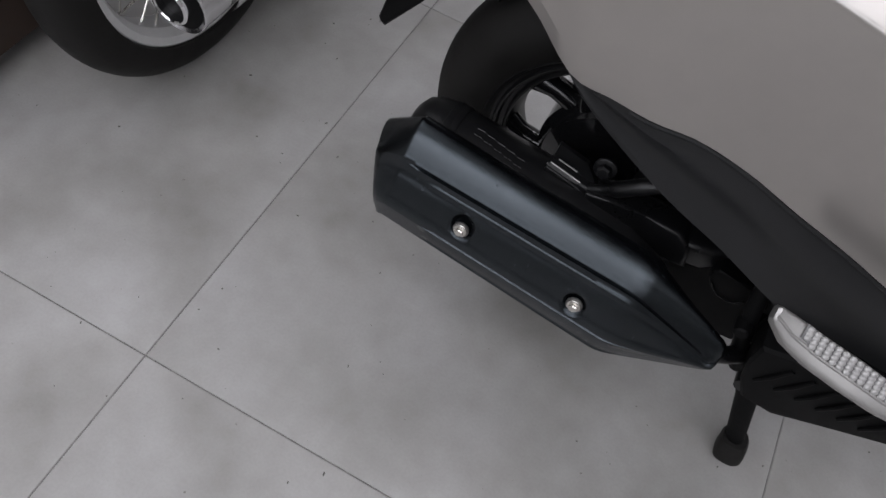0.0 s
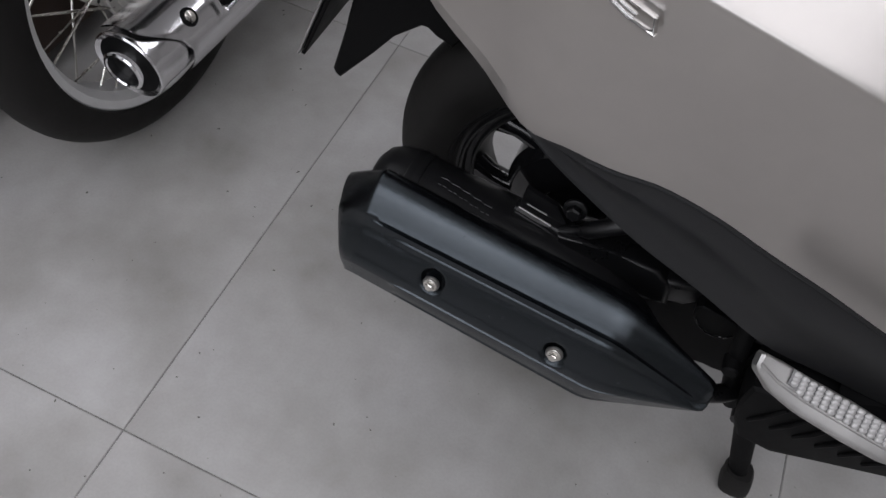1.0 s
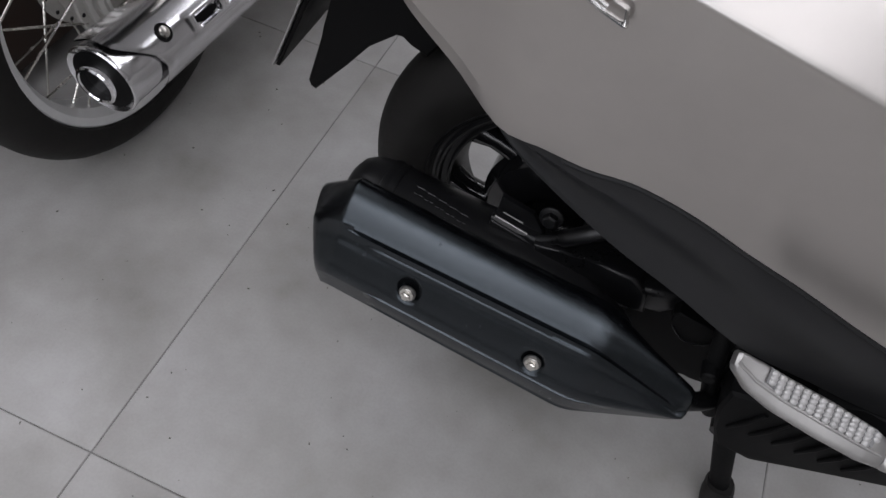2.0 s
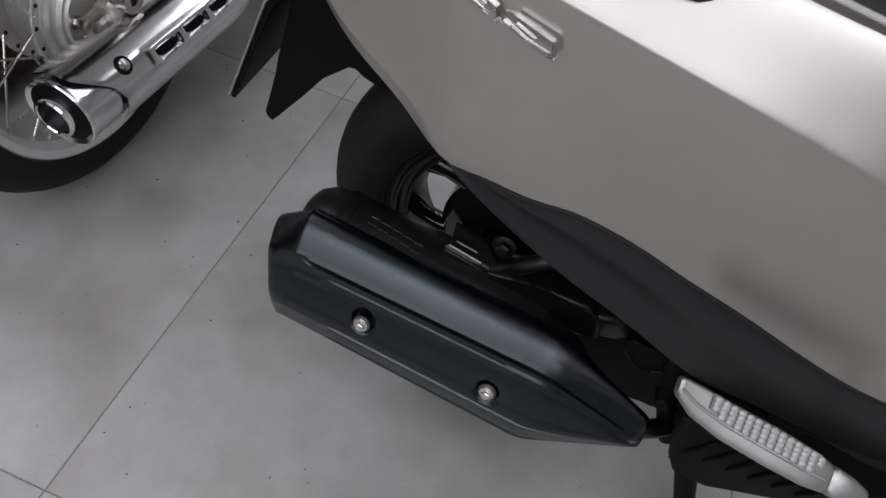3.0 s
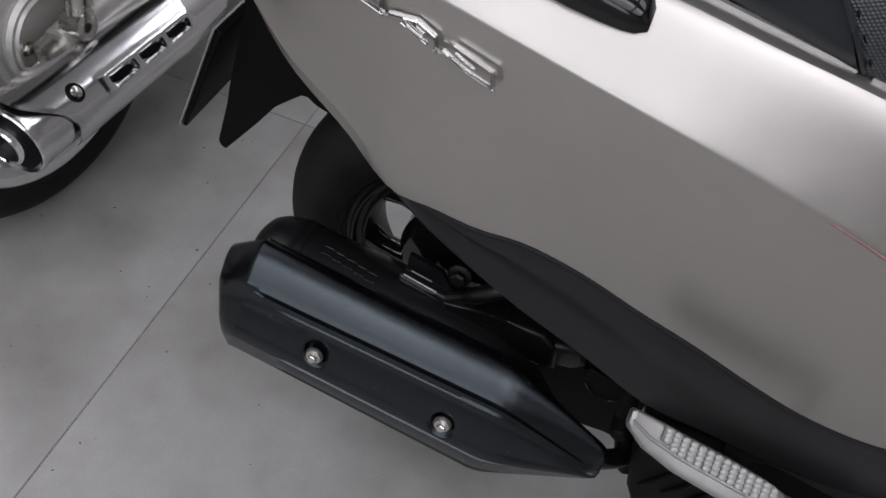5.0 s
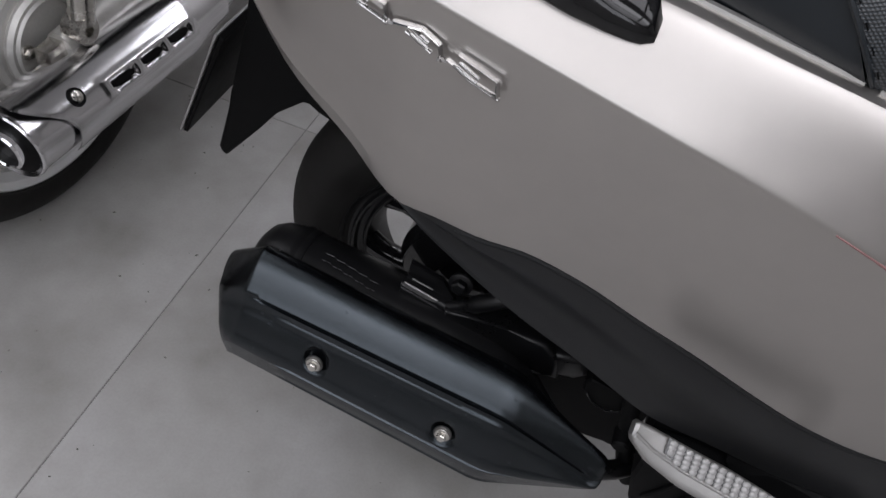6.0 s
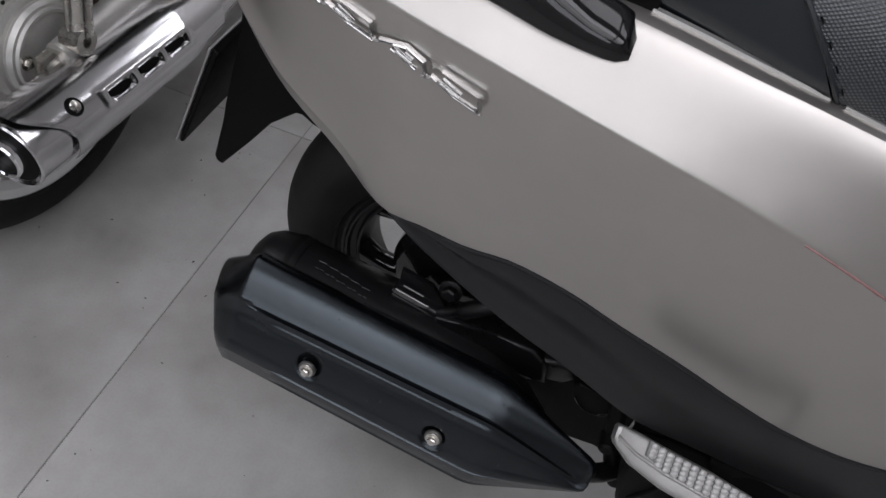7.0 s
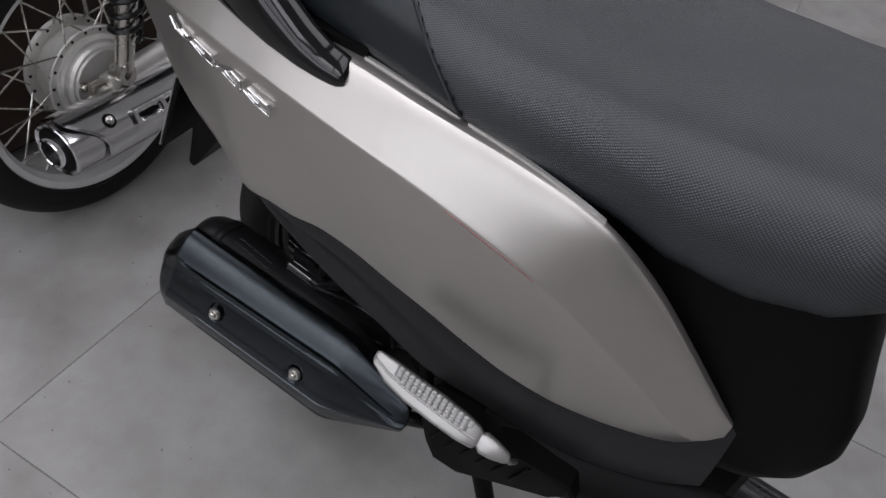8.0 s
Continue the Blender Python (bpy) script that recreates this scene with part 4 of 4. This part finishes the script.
def foot_peg(sc):
    """Folded silver pillion peg with a studded pad, over a ribbed black step."""
    poly = [(0.148, 0.362), (0.150, 0.330), (0.160, 0.295), (0.174, 0.268), (0.209, 0.264), (0.251, 0.291), (0.318, 0.325), (0.345, 0.345), (0.335, 0.360), (0.25, 0.366), (0.19, 0.372)]
    step = part("step", prism(poly, -0.205, -0.165, "y", 0.008, 3), BLACK_PLASTIC, sc, "ribbed matt black plastic step")
    for k in range(1, 7):
        x = 0.148 + 0.0205 * k
        z = 0.3075 + 0.0015 * k
        part("rib", tube([(x, -0.205, z), (x + 0.008, -0.2068, z + 0.021), (x + 0.016, -0.205, z + 0.043)], 0.0024, 8), BLACK_PLASTIC, step)
    bm = tube(spline([(0.166, -0.165, 0.258), (0.152, -0.166, 0.290), (0.134, -0.166, 0.350), (0.122, -0.158, 0.402)], 14), 0.0085, 14)
    revolve([(-0.186, 0.0), (-0.186, 0.006), (-0.184, 0.008), (-0.168, 0.0085)], (0.1336, 0, 0.3386), "y", 20, bm, False)
    part("step_arm", bm, BLACK_PLASTIC, sc, "black steel step arm")
    part("peg_mount", tube([(0.264, -0.248, 0.426), (0.268, -0.232, 0.395), (0.270, -0.200, 0.350)], [0.003, 0.003, 0.004], 12), PEG_ALLOY, sc)
    # black block added to keep the gap between cover and step dark
    part("step_gap_filler", block((0.152, -0.166, 0.305), (0.335, -0.150, 0.402), 0.004), BLACK_PLASTIC, sc)
    # peg body: sections from tip to hinge
    keys = [(0.107, 0.4755, -0.249, 0.005, 0.005), (0.1095, 0.4735, -0.249, 0.0075, 0.008), (0.126, 0.4630, -0.249, 0.0122, 0.0105), (0.150, 0.4550, -0.250, 0.0142, 0.0115),
            (0.185, 0.4480, -0.251, 0.0150, 0.0115), (0.215, 0.4420, -0.252, 0.0140, 0.011), (0.231, 0.4385, -0.252, 0.0115, 0.0095), (0.235, 0.4375, -0.251, 0.0075, 0.007)]
    rr = []
    for x, z, y, w, h in keys:
        rr.append(ring((x, y, z), Vector((0, -0.80, -0.60)), Vector((0.1, -0.60, 0.80)).normalized(), w, h, 28, 6.5))
    peg = part("pillion_peg", loft(rr), PEG_ALLOY, sc, "folded silver alloy pillion foot peg", 35)
    n_up = Vector((0, -0.60, 0.80))
    across = Vector((0, -0.80, -0.60))
    rr = []
    for x, z, y, w, h in keys[2:6]:
        x2 = x + (0.007 if x < 0.14 else 0.006 if x > 0.19 else 0)
        c = Vector((x2, y, z)) + n_up * (h - 0.0006)
        rr.append([c - across * w * 0.92, c + across * w * 0.06, c + across * w * 0.02 + n_up * 0.0012, c - across * w * 0.88 + n_up * 0.0012])
    pad = part("peg_pad", loft(rr), PAD_BASE, peg, "pale grey studded pad")
    stud = None
    for i in range(15):
        x = 0.131 + i * 0.0065
        z, y, w, h = (interp(x, [(k[0], k[j]) for k in keys]) for j in (1, 2, 3, 4))
        for j in range(4):
            f = -0.78 + 0.245 * j
            if i == 0 or (i == 14 and j > 1) or (i == 1 and j == 3):
                continue
            if stud is None:
                bm = bmesh.new()
                bmesh.ops.create_uvsphere(bm, u_segments=8, v_segments=5, radius=0.0034)
                for v in bm.verts:
                    v.co.y *= 0.84
                    v.co.z = v.co.z * 0.55 - v.co.x * 0.25
                stud = finish(bm, "stud", PEG_PAD, 60)
            ob = new("stud", stud)
            ob.parent = pad
            ob.location = Vector((x, y, z)) + n_up * (h + 0.0010) + across * (w * f)
            ob.rotation_euler = (radians(37), radians(-4), 0)
    rr = []
    for x, z, y, w, h in keys[1:7]:
        c = Vector((x, y, z)) + n_up * (h - 0.0012) + across * (w * (0.10 if x < 0.12 else 0.16))
        rr.append(ring(c, across, n_up, 0.0018, 0.0026, 10))
    part("peg_ridge", loft(rr), PEG_ALLOY, peg, "polished ridge along the pad", 60)
    knuckle = [(0.2348, 0.4376, -0.252, 0.008, 0.008), (0.239, 0.4365, -0.252, 0.0115, 0.0098), (0.252, 0.433, -0.251, 0.010, 0.009), (0.266, 0.4295, -0.250, 0.006, 0.006), (0.269, 0.429, -0.250, 0.003, 0.003)]
    rr = [ring((x, y, z), Vector((0, -0.80, -0.60)), Vector((0.1, -0.60, 0.80)).normalized(), w, h, 16, 4.0) for x, z, y, w, h in knuckle]
    part("peg_knuckle", loft(rr), PEG_ALLOY, peg, "silver alloy hinge end", 35)


def centre_stand(sc):
    st = part("centre_stand", tube([(0.20, -0.15, 0.20), (0.20, 0.15, 0.20)], 0.012, 12), ENGINE_BLACK, sc, "black steel centre stand, lowered")
    for s in (-1, 1):
        leg = part("stand_leg", tube([(0.190, s * 0.118, 0.225), (0.226, s * 0.125, 0.145), (0.268, s * 0.132, 0.030)], [0.0135, 0.0135, 0.012], 14), BLACK_PLASTIC, st)
        bm = bmesh.new()
        rr = []
        for z, r, dx in ((0.0, 0.012, 0.003), (0.003, 0.0165, 0.003), (0.012, 0.0185, 0.002), (0.026, 0.0180, -0.001), (0.044, 0.0175, -0.006), (0.054, 0.0150, -0.009)):
            rr.append(ring((0.270 + dx, s * 0.133, z), (1, 0, 0), (0, 1, 0), r * 1.1, r, 20, 3.2))
        part("stand_foot", loft(rr), RUBBER, leg, "worn black stand foot")


# ---- the motorcycle behind it ----
def motorcycle():
    X, Y, Z = -0.744, 0.100, 0.28
    mc = thing("motorcycle", (X, Y, 0), "parked motorcycle with spoked rear wheel and chrome muffler", "motorcycle")
    prof = []
    for k in range(18):
        a = math.pi * (k / 17 - 0.5) * 1.2
        prof.append((0.044 * math.sin(a), 0.236 + 0.044 * math.cos(a)))
    prof += [(0.030, 0.220), (-0.030, 0.220)]
    wh = part("rear_wheel", revolve(prof, (X, Y, Z), "x", 96), RUBBER, mc, "black road tyre on a chrome spoked rim", 40)
    rim = [(-0.036, 0.219), (-0.034, 0.2245), (-0.028, 0.222), (-0.024, 0.214), (-0.014, 0.207), (0.014, 0.207), (0.024, 0.214), (0.028, 0.222), (0.034, 0.2245), (0.036, 0.219), (0.032, 0.208), (0.018, 0.199), (-0.018, 0.199), (-0.032, 0.208)]
    part("rim", revolve(rim, (X, Y, Z), "x", 96), RIM_METAL, wh, "bright plated steel rim", 30)
    hubp = [(-0.045, 0.0), (-0.045, 0.065), (-0.02, 0.076), (0.02, 0.08), (0.036, 0.08), (0.040, 0.074), (0.040, 0.0)]
    part("hub", revolve(hubp, (X, Y, Z), "x", 64, None, False), ALLOY, wh, "cast alloy drum hub", 30)
    part("brake_plate", revolve([(0.040, 0.0), (0.056, 0.0), (0.056, 0.030), (0.052, 0.050), (0.050, 0.064), (0.044, 0.068), (0.040, 0.068)], (X, Y, Z), "x", 56, None, False), ALLOY, wh, "cast alloy brake plate", 30)
    for hx, hr in ((0.026, 0.094), (-0.034, 0.092)):
        fl = part("hub_flange", revolve([(hx - 0.005, 0.06), (hx - 0.005, hr - 0.002), (hx - 0.003, hr), (hx + 0.003, hr), (hx + 0.005, hr - 0.002), (hx + 0.005, 0.06)], (X, Y, Z), "x", 72), ALLOY, wh, "cast alloy spoke flange", 30)
        # thin black discs put the dark of the spoke holes on the flange
        for k in range(18):
            aa = 2 * math.pi * (k + 0.5) / 18
            c0 = Vector((X + hx + 0.0045, Y + (hr - 0.007) * math.cos(aa), Z + (hr - 0.007) * math.sin(aa)))
            part("spoke_hole_disc", loft([ring(c0, (0, 1, 0), (0, 0, 1), 0.0032, 0.0032, 10), ring(c0 + Vector((0.0012, 0, 0)), (0, 1, 0), (0, 0, 1), 0.0030, 0.0030, 10)]), ENGINE_BLACK, fl)
    part("hub_ridge", revolve([(0.050, 0.052), (0.055, 0.054), (0.055, 0.058), (0.050, 0.060)], (X, Y, Z), "x", 56), ALLOY, wh, "", 30)
    for k in range(36):
        a0 = 2 * math.pi * k / 36
        a1 = a0 + radians(28) * (1 if k % 2 else -1) * (1 if (k // 2) % 2 else 1)
        sx = 0.030 if k % 4 < 2 else -0.030
        p = (X + sx, Y + 0.088 * math.cos(a0), Z + 0.088 * math.sin(a0))
        q = (X + sx * 0.15, Y + 0.202 * math.cos(a1), Z + 0.202 * math.sin(a1))
        part("spoke", tube([p, q], 0.0018, 6), STEEL, wh)
    # swing arm, axle, adjuster and brake linkage
    arm = part("swing_arm", tube([(X + 0.085, Y - 0.02, Z + 0.01), (X + 0.085, Y + 0.12, Z + 0.02), (X + 0.080, Y + 0.50, Z + 0.07)], 0.020, 14, None, 1.35), ALLOY, mc, "silver painted swing arm")
    part("chain_adjuster", prism([(Y - 0.055, Z - 0.018), (Y - 0.05, Z + 0.026), (Y + 0.03, Z + 0.030), (Y + 0.03, Z - 0.02)], X + 0.072, X + 0.094, "x", 0.003), STEEL, mc)
    hex_bolt("axle_nut", (X + 0.094, Y, Z + 0.003), (1, 0, 0), 0.016, mc, STEEL)
    part("axle_end", tube([(X + 0.09, Y, Z + 0.003), (X + 0.125, Y, Z + 0.003)], 0.0065, 12), STEEL, mc)
    part("brake_lever", prism([(Y - 0.075, Z - 0.075), (Y - 0.062, Z - 0.085), (Y - 0.02, Z - 0.025), (Y - 0.035, Z - 0.018)], X + 0.060, X + 0.070, "x", 0.002), STEEL, mc)
    part("brake_rod", tube([(X + 0.068, Y - 0.08, Z - 0.085), (X + 0.075, Y + 0.02, Z - 0.06), (X + 0.075, Y + 0.40, Z + 0.0)], 0.004, 8), STEEL, mc)
    hex_bolt("rod_nut", (X + 0.072, Y - 0.05, Z - 0.07), (1, 0, 0), 0.010, mc, STEEL)
    hex_bolt("plate_bolt", (X + 0.054, Y - 0.045, Z + 0.01), (1, 0, 0), 0.010, mc, STEEL)
    part("torque_arm", tube([(X + 0.066, Y - 0.03, Z - 0.05), (X + 0.07, Y + 0.12, Z - 0.03)], 0.006, 8), STEEL, mc)
    sh = part("rear_shock", tube([(X + 0.105, Y + 0.005, Z + 0.045), (X + 0.105, Y + 0.08, Z + 0.34)], 0.017, 16), STEEL, mc, "chromed rear shock absorber")
    bm = bmesh.new()
    hel = []
    for k in range(120):
        u = k / 119
        a = u * 2 * math.pi * 9
        hel.append(Vector((X + 0.105 + 0.026 * math.cos(a), Y + 0.02 + 0.06 * u + 0.026 * math.sin(a), Z + 0.10 + 0.22 * u)))
    tube(hel, 0.0045, 6, bm)
    part("spring", bm, ENGINE_BLACK, sh, "black coil spring")
    part("shock_eye", revolve([(-0.014, 0.008), (0.014, 0.008), (0.014, 0.019), (-0.014, 0.019)], (X + 0.105, Y + 0.0, Z + 0.04), "x", 24), STEEL, sh)
    # muffler
    a, b = Vector((-0.631, -0.065, 0.252)), Vector((-0.624, 0.385, 0.234))
    d = (b - a).normalized()
    u, v = Vector((1, 0, 0)), Vector((0, 0, 1))
    rr = []
    for s, r in ((0.004, 0.040), (0.0, 0.0465), (0.002, 0.0485), (0.006, 0.0485), (0.012, 0.047), (0.03, 0.047), (0.20, 0.047), (0.34, 0.043), (0.46, 0.030), (0.60, 0.018), (0.75, 0.016)):
        rr.append(ring(a + d * s, u, v, r, r, 40))
    mf = part("muffler", loft(rr), CHROME_SOFT, mc, "chromed muffler with a slotted heat shield", 30)
    part("outlet_plate", loft([ring(a + d * 0.003, u, v, 0.041, 0.041, 40), ring(a + d * 0.001, u, v, 0.030, 0.030, 40)]), BLACK_PLASTIC, mf, "black muffler end plate")
    tip = [(-0.012, 0.0255), (-0.010, 0.0275), (0.02, 0.0275), (0.02, 0.022), (-0.010, 0.022), (-0.012, 0.0235)]
    part("outlet_pipe", revolve(tip, a, "y", 36), CHROME, mf, "chromed outlet pipe", 30)
    part("outlet_soot", loft([ring(a + d * 0.012, u, v, 0.022, 0.022, 24), ring(a + d * 0.016, u, v, 0.010, 0.010, 24)]), RUST, mf, "sooty pipe inside")
    # heat shield: an arc of chrome with three slots in a raised panel
    def ease(v):
        v = max(0.0, min(1.0, v))
        return v * v * (3 - 2 * v)

    rows = []
    n = 130
    for i in range(n + 1):
        row = []
        for k in range(61):
            deg = -42 + 176 * k / 60
            s0 = 0.012 + 0.050 * ease((78 - deg) / 70)
            s = s0 + (0.415 - s0) * i / n
            th = radians(deg)
            r = 0.0530 + 0.0008 * ease(i / 3)
            if s > 0.32:
                r -= (s - 0.32) * 0.10
            r += 0.0030 * ease(min((s - 0.116) / 0.014, (0.327 - s) / 0.014)) * ease(min((deg - 6) / 7, (47 - deg) / 7))
            for sc0 in (0.160, 0.222, 0.283):
                q = max(abs(s - sc0) / 0.027, abs(deg - 26) / 9.5)
                r -= 0.0055 * ease((1 - q) * 4)
            row.append(a + d * s + (u * math.cos(th) + v * math.sin(th)) * r)
        rows.append(row)
    sh2 = part("heat_shield", sheet(rows, 0.0012, (-1, 0, -0.2)), CHROME_SOFT, mf, "chromed heat shield with three slots", 60)
    # black plugs stand in for the shade inside the slots
    for sc0 in (0.160, 0.222, 0.283):
        th = radians(26)
        o = a + d * sc0 + (u * math.cos(th) + v * math.sin(th)) * 0.0512
        e = Vector((-math.sin(th), 0, math.cos(th)))
        w = u * math.cos(th) + v * math.sin(th)
        rr = [ring(o - w * 0.004, d, e, 0.0205, 0.0052, 24, 3), ring(o + w * 0.0014, d, e, 0.0205, 0.0052, 24, 3)]
        part("slot", loft(rr), BLACK_PLASTIC, sh2, "black fill for the dark of a slot")
    th = radians(44)
    w = u * math.cos(th) + v * math.sin(th)
    o = a + d * 0.083 + w * 0.053
    part("screw_cup", loft([ring(o - w * 0.002, d, w.cross(d), 0.013, 0.013, 24), ring(o + w * 0.002, d, w.cross(d), 0.012, 0.012, 24), ring(o + w * 0.0015, d, w.cross(d), 0.009, 0.009, 24)]), BLACK_PLASTIC, sh2)
    part("screw", loft([ring(o, d, w.cross(d), 0.0085, 0.0085, 20), ring(o + w * 0.004, d, w.cross(d), 0.0075, 0.0075, 20), ring(o + w * 0.0055, d, w.cross(d), 0.004, 0.004, 20)]), STEEL, sh2, "domed steel screw")
    # stand and frame beyond
    sd = part("side_stand", tube([(-0.601, 0.597, 0.24), (-0.571, 0.567, 0.10), (-0.551, 0.542, 0.012)], 0.011, 12), ENGINE_BLACK, mc, "black steel stand")
    part("stand_foot", tube([(-0.551, 0.562, 0.014), (-0.551, 0.522, 0.014)], 0.014, 14), ENGINE_BLACK, sd)
    part("crankcase", block((X - 0.10, Y + 0.46, 0.20), (X + 0.14, Y + 0.86, 0.44), 0.04, 3), ALLOY, mc, "cast alloy engine case")
    part("mudguard", loft([[Vector((X + sx, Y + (r * math.cos(a)), Z + r * math.sin(a))) for sx, r in ((-0.06, 0.30), (-0.05, 0.315), (0.0, 0.322), (0.05, 0.315), (0.06, 0.30), (0.055, 0.297), (0.0, 0.318), (-0.055, 0.297))]
                           for a in [radians(20 + 140 * k / 24) for k in range(25)]]), BLACK_PLASTIC, mc, "black rear mudguard")
    # upper works and front end, in line with the wheel
    rr = []
    for y, w, z0, z1 in ((-0.30, 0.03, 0.70, 0.74), (-0.24, 0.08, 0.66, 0.76), (0.0, 0.11, 0.66, 0.79), (0.30, 0.125, 0.66, 0.78), (0.50, 0.10, 0.66, 0.77), (0.56, 0.07, 0.68, 0.76)):
        rr.append(ring((X, Y + y, (z0 + z1) / 2), (1, 0, 0), (0, 0, 1), w, (z1 - z0) / 2, 20, 3))
    part("saddle", loft(rr), VINYL, mc, "black vinyl saddle")
    rr = []
    for y, w, z0, z1 in ((0.50, 0.06, 0.66, 0.78), (0.56, 0.11, 0.64, 0.86), (0.75, 0.14, 0.64, 0.92), (0.92, 0.12, 0.68, 0.93), (1.0, 0.05, 0.74, 0.88)):
        rr.append(ring((X, Y + y, (z0 + z1) / 2), (1, 0, 0), (0, 0, 1), w, (z1 - z0) / 2, 24, 2.6))
    part("fuel_tank", loft(rr), GLOSS_BLACK, mc, "gloss black fuel tank")
    part("frame_tube", tube([(X, Y - 0.05, 0.64), (X, Y + 0.40, 0.60), (X, Y + 0.55, 0.46)], 0.018, 12), ENGINE_BLACK, mc)
    part("frame_tube", tube([(X, Y + 0.86, 0.40), (X, Y + 1.02, 0.78)], 0.02, 12), ENGINE_BLACK, mc)
    fw = part("front_wheel", revolve(prof, (X, Y + 1.27, Z), "x", 72), RUBBER, mc, "black front tyre", 40)
    part("rim", revolve(rim, (X, Y + 1.27, Z), "x", 72), CHROME, fw, "", 30)
    part("hub", revolve([(-0.04, 0.0), (-0.04, 0.05), (0.04, 0.05), (0.04, 0.0)], (X, Y + 1.27, Z), "x", 32, None, False), ALLOY, fw, "", 30)
    for k in range(18):
        a0 = 2 * math.pi * k / 18
        part("spoke", tube([(X, Y + 1.27 + 0.05 * math.cos(a0), Z + 0.05 * math.sin(a0)), (X, Y + 1.27 + 0.205 * math.cos(a0 + 0.3), Z + 0.205 * math.sin(a0 + 0.3))], 0.0018, 6), STEEL, fw)
    for sx in (-0.075, 0.075):
        part("fork_leg", tube([(X + sx, Y + 1.27, Z), (X + sx, Y + 1.02, 0.90)], 0.019, 14), CHROME, mc)
    part("handlebar", tube(spline([(X - 0.34, Y + 0.86, 1.02), (X - 0.15, Y + 0.98, 1.03), (X, Y + 1.0, 0.94), (X + 0.15, Y + 0.98, 1.03), (X + 0.34, Y + 0.86, 1.02)], 24), 0.011, 10), CHROME, mc)


def floor_grit():
    """Grains of dirt and lint scattered over the tiles."""
    rng = random.Random(7)
    bm = bmesh.new()
    for k in range(150):
        x, y = rng.uniform(-0.9, 0.5), rng.uniform(-0.5, 0.7)
        r = rng.uniform(0.0006, 0.0019)
        z = r * 0.5
        a = rng.uniform(0, 6.28)
        u, v = Vector((math.cos(a), math.sin(a), 0)), Vector((-math.sin(a), math.cos(a), 0))
        loft([ring((x, y, z - r * 0.45), u, v, r * rng.uniform(0.6, 1.8), r * 0.6, 5), ring((x, y, z + r * 0.4), u, v, r * 0.7, r * 0.4, 5)], bm=bm)
    tagged(new("floor_grit", finish(bm, "floor_grit", GRIT, 0)), "fine dark grit and lint scattered on the tiles", "grit", kind="stuff")


def backing_cabinet():
    """An added low brown cabinet, stand-in for the dark that shows through the wheel's spokes."""
    x0, x1, y0, y1, h = -1.50, -0.93, -0.35, 1.05, 0.48
    cab = thing("backing_cabinet", ((x0 + x1) / 2, (y0 + y1) / 2, 0), "low dark brown wooden cabinet added behind the motorcycle", "cabinet")
    part("body", block((x0, y0, 0.03), (x1 - 0.02, y1, h - 0.025), 0.003), BROWN_WOOD, cab)
    part("top", block((x0 - 0.01, y0 - 0.01, h - 0.025), (x1 + 0.005, y1 + 0.01, h), 0.004), BROWN_WOOD, cab)
    part("plinth", block((x0 + 0.02, y0 + 0.02, 0), (x1 - 0.05, y1 - 0.02, 0.03), 0.002), BLACK_PLASTIC, cab)
    for k in range(2):
        a = y0 + 0.01 + k * 0.70
        door = part("door", block((x1 - 0.02, a, 0.045), (x1, a + 0.68, h - 0.035), 0.003), BROWN_WOOD, cab)
        part("handle", tube([(x1 + 0.012, a + (0.60 if k == 0 else 0.08), 0.20), (x1 + 0.012, a + (0.60 if k == 0 else 0.08), 0.30)], 0.005, 8), STEEL, door, "steel bar handle")


room()
floor_grit()
backing_cabinet()
scooter()
motorcycle()
